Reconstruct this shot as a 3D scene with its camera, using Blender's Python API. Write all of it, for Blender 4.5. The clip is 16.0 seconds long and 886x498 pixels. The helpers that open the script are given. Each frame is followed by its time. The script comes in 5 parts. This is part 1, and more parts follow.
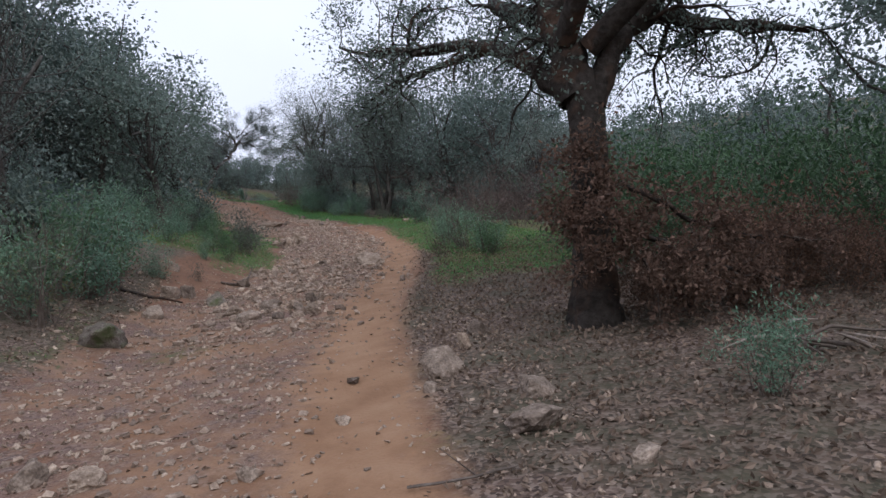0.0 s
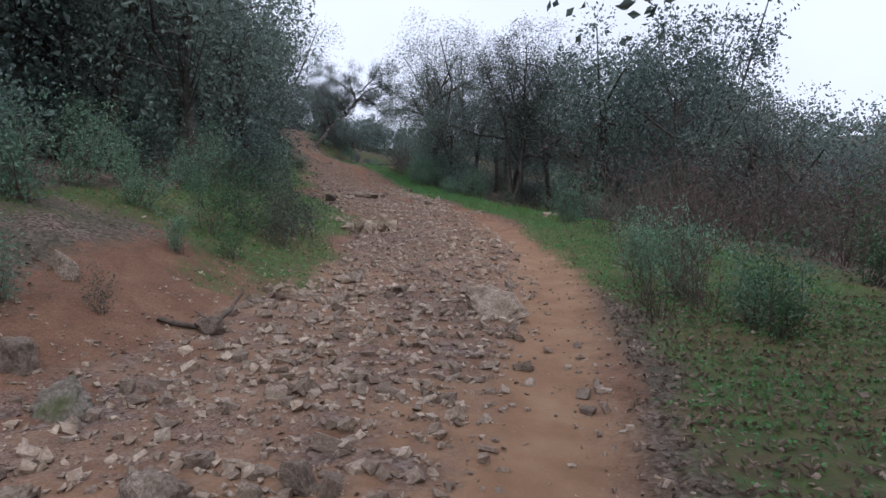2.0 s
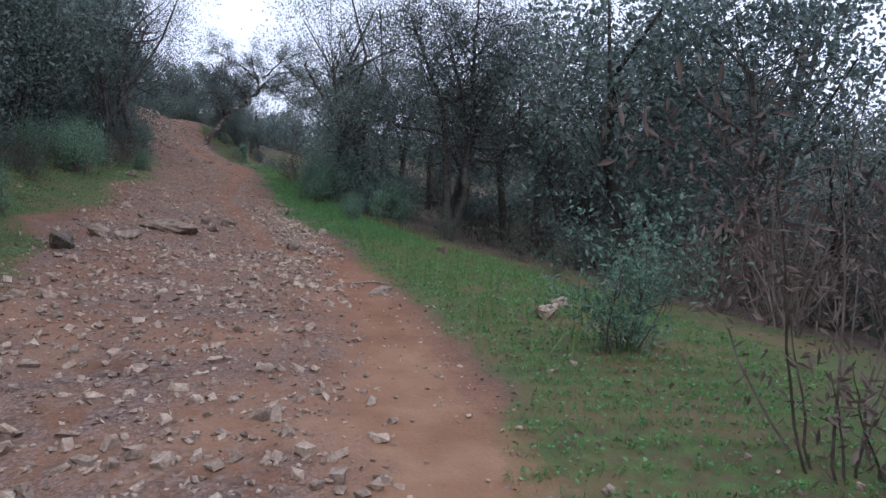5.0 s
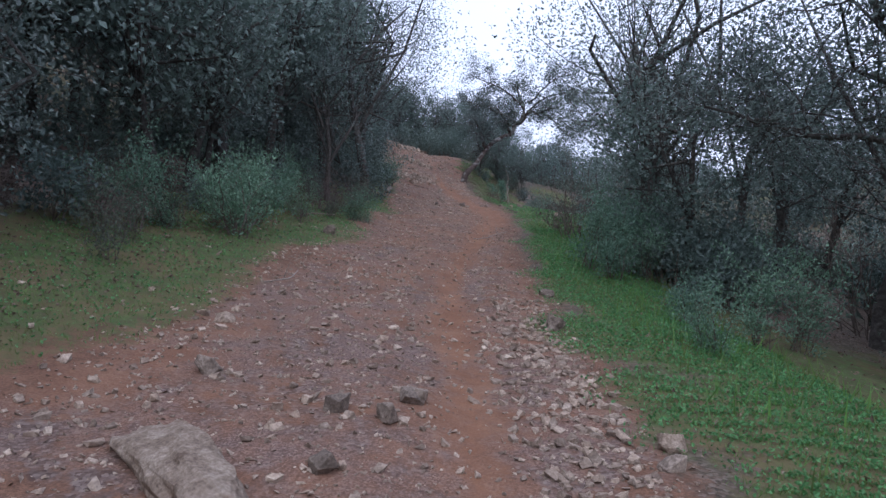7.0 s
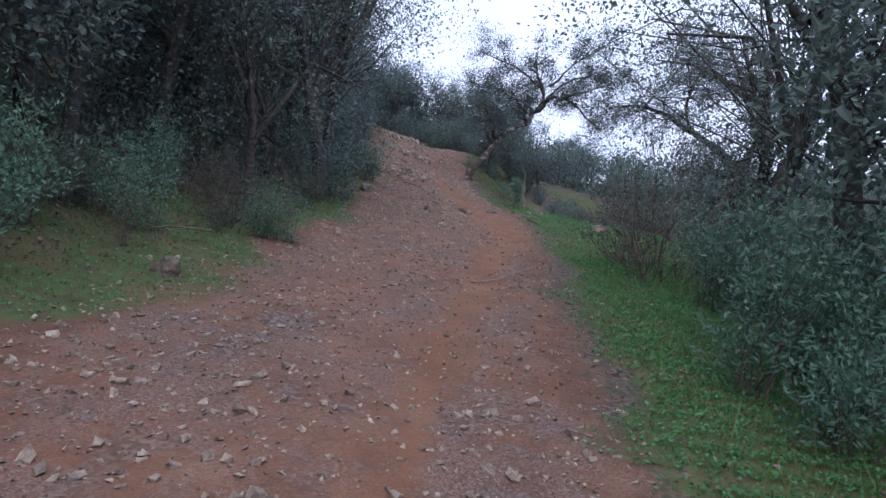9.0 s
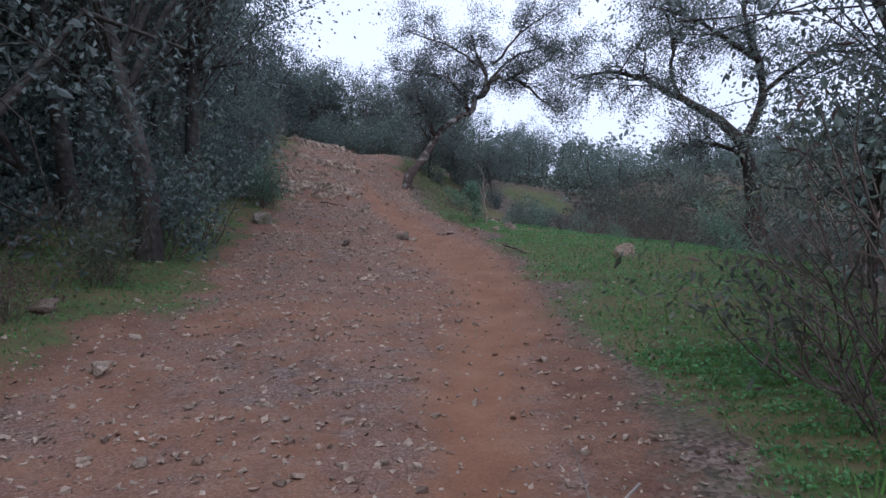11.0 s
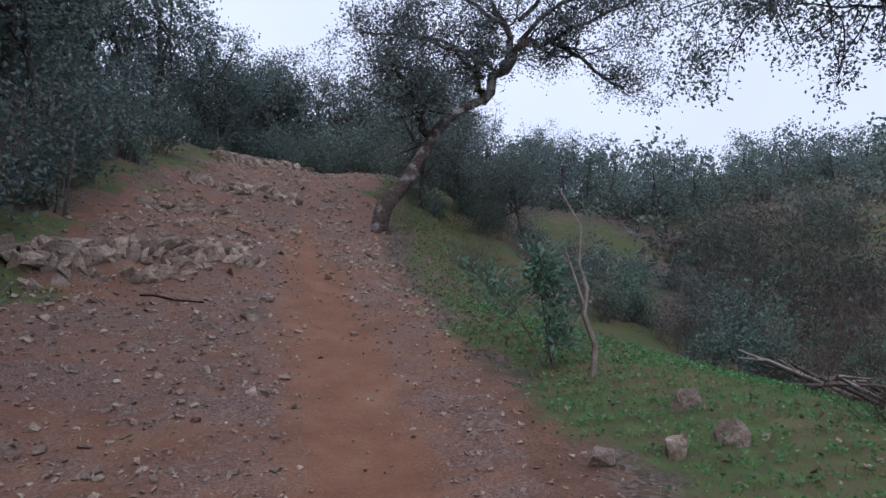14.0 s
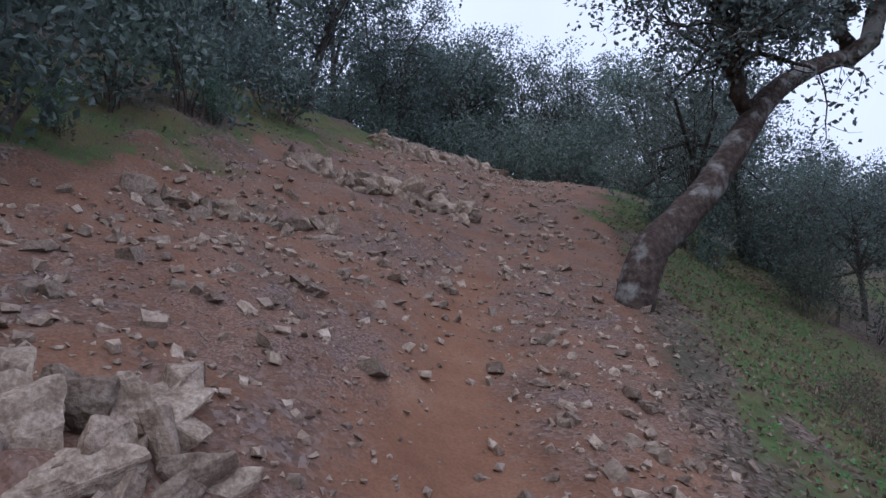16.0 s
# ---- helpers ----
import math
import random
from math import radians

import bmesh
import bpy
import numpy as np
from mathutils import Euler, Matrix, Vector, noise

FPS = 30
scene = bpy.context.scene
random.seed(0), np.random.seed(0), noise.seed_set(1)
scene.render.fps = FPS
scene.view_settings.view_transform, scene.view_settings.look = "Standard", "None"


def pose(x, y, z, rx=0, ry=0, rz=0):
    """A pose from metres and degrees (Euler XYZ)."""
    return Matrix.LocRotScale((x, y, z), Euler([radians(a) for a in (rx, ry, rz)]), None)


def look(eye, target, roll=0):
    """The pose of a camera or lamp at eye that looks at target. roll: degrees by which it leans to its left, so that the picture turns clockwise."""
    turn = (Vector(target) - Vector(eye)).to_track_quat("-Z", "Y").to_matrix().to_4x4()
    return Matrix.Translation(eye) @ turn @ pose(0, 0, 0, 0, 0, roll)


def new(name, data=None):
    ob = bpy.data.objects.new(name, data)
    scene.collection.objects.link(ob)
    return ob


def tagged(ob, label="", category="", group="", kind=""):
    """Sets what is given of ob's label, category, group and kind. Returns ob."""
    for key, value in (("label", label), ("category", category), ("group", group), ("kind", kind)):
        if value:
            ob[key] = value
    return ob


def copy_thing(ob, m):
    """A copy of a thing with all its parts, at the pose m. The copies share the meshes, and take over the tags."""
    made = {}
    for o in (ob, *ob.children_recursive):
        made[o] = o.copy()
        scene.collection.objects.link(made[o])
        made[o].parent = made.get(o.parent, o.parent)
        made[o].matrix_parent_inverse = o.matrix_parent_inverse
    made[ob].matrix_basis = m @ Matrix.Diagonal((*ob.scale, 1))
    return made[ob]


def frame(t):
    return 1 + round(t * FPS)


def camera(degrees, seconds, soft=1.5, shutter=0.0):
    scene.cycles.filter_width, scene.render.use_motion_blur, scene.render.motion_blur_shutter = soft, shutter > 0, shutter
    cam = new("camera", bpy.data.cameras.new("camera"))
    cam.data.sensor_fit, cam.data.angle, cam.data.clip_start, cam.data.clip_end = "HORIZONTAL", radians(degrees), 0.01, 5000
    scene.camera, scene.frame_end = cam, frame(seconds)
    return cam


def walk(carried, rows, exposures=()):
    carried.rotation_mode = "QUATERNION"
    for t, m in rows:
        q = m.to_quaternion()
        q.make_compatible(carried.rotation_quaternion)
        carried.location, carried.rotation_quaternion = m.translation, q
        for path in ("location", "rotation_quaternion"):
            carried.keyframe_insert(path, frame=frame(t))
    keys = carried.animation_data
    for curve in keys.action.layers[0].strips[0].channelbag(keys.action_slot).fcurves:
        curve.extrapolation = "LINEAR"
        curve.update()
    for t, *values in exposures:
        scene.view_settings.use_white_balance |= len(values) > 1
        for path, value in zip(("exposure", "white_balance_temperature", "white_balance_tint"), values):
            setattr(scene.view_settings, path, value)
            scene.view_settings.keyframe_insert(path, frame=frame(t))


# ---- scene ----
cam = camera(66.7, 16.0, soft=1.5)
PATH = [
    (0, (-0.195, 0.993, 0.871), (-0.301, 4.989, 0.74), -6.4),
    (0.5, (-0.507, 2.899, 1.021), (-0.569, 6.897, 0.918), -0.96),
    (1, (-0.7, 4.707, 1.098), (-0.86, 8.703, 1.013), 3.2),
    (1.5, (-0.984, 6.581, 1.206), (-1.408, 10.556, 1.076), 2.89),
    (2, (-1.371, 8.351, 1.218), (-2.128, 12.273, 1.008), 1.49),
    (2.5, (-1.483, 9.869, 1.33), (-2.091, 13.816, 1.096), -3.68),
    (3, (-1.49, 11.498, 1.444), (-1.703, 15.484, 1.179), -5.17),
    (5.5, (-3.086, 20.584, 2.372), (-3.613, 24.549, 2.285), 5.12),
    (6, (-3.859, 22.998, 2.673), (-4.738, 26.9, 2.739), 7.49),
    (6.5, (-4.633, 25.083, 2.85), (-6.103, 28.803, 2.922), 9.3),
    (7, (-5.407, 26.817, 2.958), (-7.261, 30.359, 2.9), 3.1),
    (7.5, (-6.025, 28.345, 3.119), (-7.679, 31.983, 3.007), 0.7),
    (8, (-6.692, 29.906, 3.283), (-8.174, 33.618, 3.151), 2.3),
    (8.5, (-7.567, 31.859, 3.373), (-9.323, 35.449, 3.235), 5.5),
    (9, (-8.421, 33.382, 3.522), (-10.307, 36.908, 3.454), 4.8),
    (9.5, (-9.281, 34.957, 3.674), (-11.389, 38.357, 3.61), 4.1),
    (10, (-9.851, 36.123, 3.819), (-11.633, 39.703, 3.789), -1.1),
    (12.5, (-13.646, 44.737, 4.973), (-15.116, 48.457, 4.923), -0.6),
    (13, (-14.443, 46.601, 5.19), (-16.045, 50.265, 5.242), -0.3),
    (13.5, (-15.159, 48.103, 5.432), (-16.829, 51.737, 5.546), -0.2),
    (14, (-15.819, 49.438, 5.643), (-17.415, 53.106, 5.711), -3.5),
    (14.5, (-16.855, 51.297, 5.745), (-18.741, 54.825, 5.701), 4.3),
    (15, (-17.841, 52.843, 5.928), (-19.973, 56.227, 5.932), 3.3),
    (15.5, (-18.888, 54.328, 6.151), (-21.352, 57.478, 6.135), -2.1),
    (16, (-20.012, 55.682, 6.458), (-22.532, 58.784, 6.616), 3.8),
]
walk(cam, [(t, look(eye, target, roll)) for t, eye, target, roll in PATH], [(0.0, 0.25, 6250, 8), (1.0, 0.3, 6150, 7), (3.0, 0.2, 6100, 8), (5.5, 0.46, 5750, 10), (10.0, 0.46, 5550, 11), (12.5, 0.12, 5900, 10), (16.0, 0.18, 5600, 11)])

# ---- light: a bright overcast sky and a faint, wide sun behind it ----
world = bpy.data.worlds.new("overcast_sky")
scene.world = world
world.use_nodes = True
wt = world.node_tree
wt.nodes.clear()
w_out = wt.nodes.new("ShaderNodeOutputWorld")
w_bg = wt.nodes.new("ShaderNodeBackground")
w_sky = wt.nodes.new("ShaderNodeTexSky")
w_sky.sky_type = "NISHITA"
w_sky.sun_disc = False
w_sky.sun_elevation = radians(42)
w_sky.sun_rotation = radians(160)
w_sky.dust_density = 6.0
w_mix = wt.nodes.new("ShaderNodeMixRGB")
w_mix.inputs["Fac"].default_value = 0.88
w_noise = wt.nodes.new("ShaderNodeTexNoise")
w_noise.inputs["Scale"].default_value = 2.2
w_noise.inputs["Detail"].default_value = 5.0
w_ramp = wt.nodes.new("ShaderNodeValToRGB")
w_ramp.color_ramp.elements[0].position, w_ramp.color_ramp.elements[0].color = 0.3, (0.83, 0.85, 1.02, 1)
w_ramp.color_ramp.elements[1].position, w_ramp.color_ramp.elements[1].color = 0.7, (0.95, 0.98, 1.17, 1)
w_gain = wt.nodes.new("ShaderNodeMixRGB")
w_gain.blend_type = "MULTIPLY"
w_gain.inputs["Fac"].default_value = 1.0
# thin high cloud, about as bright at the horizon as overhead
w_dir = wt.nodes.new("ShaderNodeTexCoord")
w_xyz = wt.nodes.new("ShaderNodeSeparateXYZ")
w_up = wt.nodes.new("ShaderNodeMapRange")
w_up.inputs["To Min"].default_value = 7.7
w_up.inputs["To Max"].default_value = 9.0
wt.links.new(w_dir.outputs["Generated"], w_xyz.inputs["Vector"])
wt.links.new(w_xyz.outputs["Z"], w_up.inputs["Value"])
wt.links.new(w_up.outputs["Result"], w_gain.inputs["Color2"])
wt.links.new(w_noise.outputs["Fac"], w_ramp.inputs["Fac"])
wt.links.new(w_ramp.outputs["Color"], w_gain.inputs["Color1"])
wt.links.new(w_sky.outputs["Color"], w_mix.inputs["Color1"])
wt.links.new(w_gain.outputs["Color"], w_mix.inputs["Color2"])
wt.links.new(w_mix.outputs["Color"], w_bg.inputs["Color"])
w_bg.inputs["Strength"].default_value = 0.12
wt.links.new(w_bg.outputs["Background"], w_out.inputs["Surface"])

sun_data = bpy.data.lights.new("sun", "SUN")
sun_data.energy = 0.8
sun_data.angle = radians(60)
sun_data.color = (1.0, 0.97, 0.95)
sun = new("sun", sun_data)
sun.matrix_world = look((0, 0, 60), (-14, 38, 0))

# ---- materials ----
def material(name, rough=0.9, spec=0.3):
    m = bpy.data.materials.new(name)
    m.use_nodes = True
    b = m.node_tree.nodes["Principled BSDF"]
    b.inputs["Roughness"].default_value = rough
    b.inputs["Specular IOR Level"].default_value = spec
    return m, m.node_tree, b


def node(nt, kind, **inputs):
    n = nt.nodes.new(kind)
    for k, v in inputs.items():
        n.inputs[k.replace("_", " ")].default_value = v
    return n


def noise_tex(nt, scale, detail=4.0, rough=0.55, coords="Object"):
    tc = nt.nodes.new("ShaderNodeTexCoord")
    n = node(nt, "ShaderNodeTexNoise", Scale=scale, Detail=detail, Roughness=rough)
    nt.links.new(tc.outputs[coords], n.inputs["Vector"])
    return n


def ramp(nt, source, stops):
    r = nt.nodes.new("ShaderNodeValToRGB")
    el = r.color_ramp.elements
    while len(el) < len(stops):
        el.new(0.5)
    for e, (p, c) in zip(el, stops):
        e.position, e.color = p, (*c, 1)
    nt.links.new(source, r.inputs["Fac"])
    return r


def mix(nt, fac, a, b, how="MIX"):
    m = nt.nodes.new("ShaderNodeMixRGB")
    m.blend_type = how
    for sock, v in (("Fac", fac), ("Color1", a), ("Color2", b)):
        if isinstance(v, (int, float)):
            m.inputs[sock].default_value = v
        elif isinstance(v, tuple):
            m.inputs[sock].default_value = (*v, 1)
        else:
            nt.links.new(v, m.inputs[sock])
    return m.outputs["Color"]


def bump(nt, bsdf, source, strength, distance):
    b = node(nt, "ShaderNodeBump", Strength=strength, Distance=distance)
    nt.links.new(source, b.inputs["Height"])
    nt.links.new(b.outputs["Normal"], bsdf.inputs["Normal"])


def leaf_material(name, dark, pale, rough=0.5, spec=0.35, back=0.32, dry=None):
    """Leaves that differ one by one, and plant by plant, and let a little light through."""
    m, nt, b = material(name, rough, spec)
    geo = nt.nodes.new("ShaderNodeNewGeometry")
    info = nt.nodes.new("ShaderNodeObjectInfo")
    one = ramp(nt, geo.outputs["Random Per Island"], [(0.0, tuple(0.8 * a + 0.2 * b for a, b in zip(dark, pale))), (0.75, tuple(0.92 * v for v in pale)), (1.0, tuple(1.2 * v for v in pale))])
    two = ramp(nt, info.outputs["Random"], [(0.0, (0.78, 0.8, 0.8)), (1.0, (1.18, 1.15, 1.05))])
    col = mix(nt, 1.0, one.outputs["Color"], two.outputs["Color"], "MULTIPLY")
    if dry:
        spots = ramp(nt, noise_tex(nt, 0.9, 5, 0.65).outputs["Fac"], [(0.44, (0, 0, 0)), (0.66, (0.85, 0.85, 0.85))])
        col = mix(nt, spots.outputs["Color"], col, dry)
    nt.links.new(col, b.inputs["Base Color"])
    tr = nt.nodes.new("ShaderNodeBsdfTranslucent")
    nt.links.new(col, tr.inputs["Color"])
    sh = nt.nodes.new("ShaderNodeMixShader")
    sh.inputs["Fac"].default_value = back
    nt.links.new(b.outputs["BSDF"], sh.inputs[1])
    nt.links.new(tr.outputs["BSDF"], sh.inputs[2])
    nt.links.new(sh.outputs["Shader"], nt.nodes["Material Output"].inputs["Surface"])
    return m


def bark_material(name, dark, mid, pale, lichen):
    m, nt, b = material(name, 0.95, 0.15)
    grain = noise_tex(nt, 14, 6, 0.65)
    big = noise_tex(nt, 2.6, 4, 0.6)
    c = ramp(nt, grain.outputs["Fac"], [(0.3, dark), (0.55, mid), (0.8, pale)])
    spots = ramp(nt, big.outputs["Fac"], [(0.52, (0, 0, 0)), (0.62, (1, 1, 1))])
    nt.links.new(mix(nt, spots.outputs["Color"], c.outputs["Color"], lichen), b.inputs["Base Color"])
    ridge = node(nt, "ShaderNodeTexVoronoi", Scale=9.0, Randomness=1.0)
    tc = nt.nodes.new("ShaderNodeTexCoord")
    nt.links.new(tc.outputs["Object"], ridge.inputs["Vector"])
    bump(nt, b, mix(nt, 0.5, grain.outputs["Fac"], ridge.outputs["Distance"]), 1.0, 0.05)
    return m


def stone_material(name, a, b_, c, moss=0.0):
    """Broken stone: blotches, bedding and fine grain, each piece with a tone of its own."""
    m, nt, b = material(name, 0.92, 0.2)
    g = noise_tex(nt, 7, 7, 0.7)
    fine = noise_tex(nt, 55, 4, 0.65)
    col = ramp(nt, g.outputs["Fac"], [(0.34, a), (0.5, b_), (0.66, c)]).outputs["Color"]
    grain = ramp(nt, fine.outputs["Fac"], [(0.35, (0.72, 0.7, 0.68)), (0.65, (1.25, 1.24, 1.22))]).outputs["Color"]
    col = mix(nt, 0.8, col, mix(nt, 1.0, col, grain, "MULTIPLY"))
    soil = ramp(nt, noise_tex(nt, 3.1, 5, 0.65).outputs["Fac"], [(0.55, (0, 0, 0)), (0.72, (0.4, 0.4, 0.4))])
    col = mix(nt, soil.outputs["Color"], col, (0.17, 0.098, 0.066))
    geo = nt.nodes.new("ShaderNodeNewGeometry")
    tone = ramp(nt, geo.outputs["Random Per Island"], [(0.0, (0.6, 0.57, 0.55)), (0.5, (0.94, 0.9, 0.86)), (1.0, (1.22, 1.18, 1.12))])
    col = mix(nt, 1.0, col, tone.outputs["Color"], "MULTIPLY")
    if moss:
        mk = ramp(nt, noise_tex(nt, 4.0).outputs["Fac"], [(0.5, (0, 0, 0)), (0.66, (moss, moss, moss))])
        col = mix(nt, mk.outputs["Color"], col, (0.05, 0.07, 0.02))
    nt.links.new(col, b.inputs["Base Color"])
    h = mix(nt, 0.45, g.outputs["Fac"], fine.outputs["Fac"])
    bed = node(nt, "ShaderNodeTexNoise", Scale=5.0, Detail=5.0, Roughness=0.6)
    tc = nt.nodes.new("ShaderNodeTexCoord")
    stretch = node(nt, "ShaderNodeMapping", Scale=(1.0, 1.0, 2.2), Rotation=(0.35, 0.2, 0.0))
    nt.links.new(tc.outputs["Object"], stretch.inputs["Vector"])
    nt.links.new(stretch.outputs["Vector"], bed.inputs["Vector"])
    bump(nt, b, mix(nt, 0.4, h, bed.outputs["Fac"]), 0.85, 0.035)
    return m


def ground_material():
    """Soil, gravel, leaf litter and turf on one sheet, told apart by what was worked out for each place."""
    m, nt, b = material("soil_gravel_and_turf", 0.95, 0.15)
    tc = nt.nodes.new("ShaderNodeTexCoord")

    def n(scale, detail=5.0, rough=0.6):
        x = node(nt, "ShaderNodeTexNoise", Scale=scale, Detail=detail, Roughness=rough)
        nt.links.new(tc.outputs["Object"], x.inputs["Vector"])
        return x.outputs["Fac"]

    def mask(name, lo=0.35, hi=0.65):
        a = nt.nodes.new("ShaderNodeAttribute")
        a.attribute_name = name
        s = nt.nodes.new("ShaderNodeMath")
        s.operation = "MULTIPLY_ADD"
        nt.links.new(n(7.0, 6.0, 0.7), s.inputs[0])
        s.inputs[1].default_value = 1.3
        s.inputs[2].default_value = -0.65
        t = nt.nodes.new("ShaderNodeMath")
        t.operation = "ADD"
        nt.links.new(a.outputs["Fac"], t.inputs[0])
        nt.links.new(s.outputs[0], t.inputs[1])
        return ramp(nt, t.outputs[0], [(lo, (0, 0, 0)), (hi, (1, 1, 1))]).outputs["Color"]

    vor = node(nt, "ShaderNodeTexVoronoi", Scale=38.0, Randomness=1.0)
    nt.links.new(tc.outputs["Object"], vor.inputs["Vector"])
    vor2 = node(nt, "ShaderNodeTexVoronoi", Scale=95.0, Randomness=1.0)
    nt.links.new(tc.outputs["Object"], vor2.inputs["Vector"])
    red = ramp(nt, n(3.0), [(0.3, (0.112, 0.062, 0.043)), (0.55, (0.163, 0.092, 0.062)), (0.75, (0.21, 0.128, 0.09))]).outputs["Color"]
    grit = ramp(nt, vor2.outputs["Color"], [(0.2, (0.62, 0.6, 0.6)), (0.8, (1.25, 1.2, 1.15))]).outputs["Color"]
    red = mix(nt, 0.7, red, mix(nt, 1.0, red, grit, "MULTIPLY"))
    orange = ramp(nt, n(2.2), [(0.25, (0.145, 0.070, 0.042)), (0.5, (0.198, 0.102, 0.062)), (0.8, (0.255, 0.148, 0.095))]).outputs["Color"]
    orange = mix(nt, 0.35, orange, mix(nt, 1.0, orange, grit, "MULTIPLY"))
    first = nt.nodes.new("ShaderNodeAttribute")
    first.attribute_name = "tan"
    tan = ramp(nt, n(2.2), [(0.25, (0.19, 0.105, 0.06)), (0.5, (0.255, 0.15, 0.09)), (0.8, (0.32, 0.205, 0.132))]).outputs["Color"]
    orange = mix(nt, first.outputs["Fac"], orange, tan)
    red = mix(nt, first.outputs["Fac"], red, mix(nt, 0.1, red, tan))
    chips = ramp(nt, vor.outputs["Color"], [(0.15, (0.07, 0.046, 0.038)), (0.5, (0.125, 0.09, 0.077)), (0.85, (0.22, 0.172, 0.15))]).outputs["Color"]
    fines = ramp(nt, vor2.outputs["Color"], [(0.1, (0.07, 0.042, 0.034)), (0.5, (0.142, 0.09, 0.074)), (0.9, (0.255, 0.185, 0.155))]).outputs["Color"]
    gravel = mix(nt, ramp(nt, n(5.0), [(0.42, (0, 0, 0)), (0.56, (1, 1, 1))]).outputs["Color"], red, chips)
    gravel = mix(nt, ramp(nt, n(1.1, 6.0, 0.7), [(0.42, (0, 0, 0)), (0.58, (0.85, 0.85, 0.85))]).outputs["Color"], gravel, fines)
    gravel = mix(nt, ramp(nt, n(0.8, 6.0, 0.72), [(0.42, (0, 0, 0)), (0.6, (0.75, 0.75, 0.75))]).outputs["Color"], gravel, orange)
    litter = ramp(nt, vor.outputs["Color"], [(0.2, (0.05, 0.036, 0.03)), (0.5, (0.115, 0.08, 0.063)), (0.85, (0.20, 0.155, 0.13))]).outputs["Color"]
    litter = mix(nt, ramp(nt, n(1.4), [(0.4, (0, 0, 0)), (0.65, (0.75, 0.75, 0.75))]).outputs["Color"], litter, (0.058, 0.06, 0.038))
    turf = ramp(nt, n(9.0), [(0.28, (0.085, 0.056, 0.038)), (0.5, (0.07, 0.086, 0.036)), (0.7, (0.082, 0.132, 0.042))]).outputs["Color"]
    turf = mix(nt, ramp(nt, n(1.1, 5.0, 0.65), [(0.46, (0, 0, 0)), (0.62, (0.8, 0.8, 0.8))]).outputs["Color"], turf, (0.125, 0.092, 0.05))
    col = mix(nt, mask("gravel"), red, gravel)
    col = mix(nt, mask("litter"), col, litter)
    col = mix(nt, mask("turf"), col, turf)
    col = mix(nt, mask("path", 0.22, 0.78), col, orange)
    nt.links.new(col, b.inputs["Base Color"])
    h = mix(nt, 0.5, vor.outputs["Distance"], n(26.0))
    bump(nt, b, h, 0.55, 0.02)
    return m


GROUND = ground_material()
# Both oak leaf colours are lightened to imitate haze over the woods.
OAK_LEAF = leaf_material("holm_oak_leaves", (0.064, 0.087, 0.080), (0.143, 0.195, 0.178), 0.45, 0.5)
PALE_OAK_LEAF = leaf_material("grey_oak_leaves", (0.060, 0.078, 0.073), (0.150, 0.186, 0.172), 0.45, 0.5)
ROSE_LEAF = leaf_material("rockrose_leaves", (0.055, 0.110, 0.075), (0.165, 0.27, 0.195), 0.5, 0.4)
GREEN_LEAF = leaf_material("bright_shrub_leaves", (0.028, 0.066, 0.034), (0.08, 0.15, 0.075), 0.45, 0.4)
GREY_LEAF = leaf_material("grey_scrub_leaves", (0.056, 0.066, 0.054), (0.125, 0.145, 0.118), 0.7, 0.2)
DRY_LEAF = leaf_material("dry_heath_leaves", (0.065, 0.048, 0.046), (0.15, 0.115, 0.108), 0.8, 0.15)
DEAD_LEAF = leaf_material("dead_oak_leaves", (0.06, 0.036, 0.028), (0.19, 0.118, 0.088), 0.7, 0.25)
FALLEN_LEAF = leaf_material("fallen_leaves", (0.075, 0.052, 0.04), (0.23, 0.17, 0.135), 0.75, 0.25, 0.1)
GRASS_BLADE = leaf_material("young_grass", (0.055, 0.125, 0.036), (0.142, 0.285, 0.078), 0.55, 0.3, 0.35, (0.15, 0.17, 0.06))
HERB_LEAF = leaf_material("clover_leaves", (0.045, 0.125, 0.05), (0.11, 0.26, 0.105), 0.5, 0.3, 0.3)
STRAW = leaf_material("dry_straw", (0.13, 0.10, 0.075), (0.27, 0.22, 0.17), 0.8, 0.2)
GREY_BARK = bark_material("grey_oak_bark", (0.035, 0.03, 0.027), (0.075, 0.067, 0.06), (0.13, 0.12, 0.11), (0.1, 0.095, 0.085))
DARK_BARK = bark_material("dark_oak_bark", (0.018, 0.015, 0.013), (0.045, 0.038, 0.033), (0.085, 0.075, 0.066), (0.07, 0.045, 0.033))
CORK_BARK = bark_material("lichened_cork_bark", (0.03, 0.021, 0.018), (0.075, 0.056, 0.048), (0.145, 0.125, 0.113), (0.23, 0.222, 0.21))
TWIG = bark_material("grey_twig", (0.07, 0.055, 0.045), (0.13, 0.105, 0.09), (0.2, 0.175, 0.155), (0.16, 0.13, 0.11))
PALE_WOOD = bark_material("bleached_wood", (0.17, 0.13, 0.105), (0.28, 0.235, 0.2), (0.38, 0.345, 0.31), (0.3, 0.27, 0.25))
STONE = stone_material("trail_stone", (0.19, 0.145, 0.118), (0.31, 0.25, 0.207), (0.44, 0.375, 0.32))
ROCK = stone_material("weathered_rock", (0.12, 0.097, 0.082), (0.22, 0.182, 0.156), (0.35, 0.302, 0.265))
PALE_STONE = stone_material("pale_ledge_stone", (0.15, 0.112, 0.088), (0.27, 0.218, 0.178), (0.40, 0.345, 0.295))
MOSSY_STONE = stone_material("mossy_stone", (0.12, 0.105, 0.09), (0.21, 0.19, 0.17), (0.32, 0.29, 0.27), 0.9)

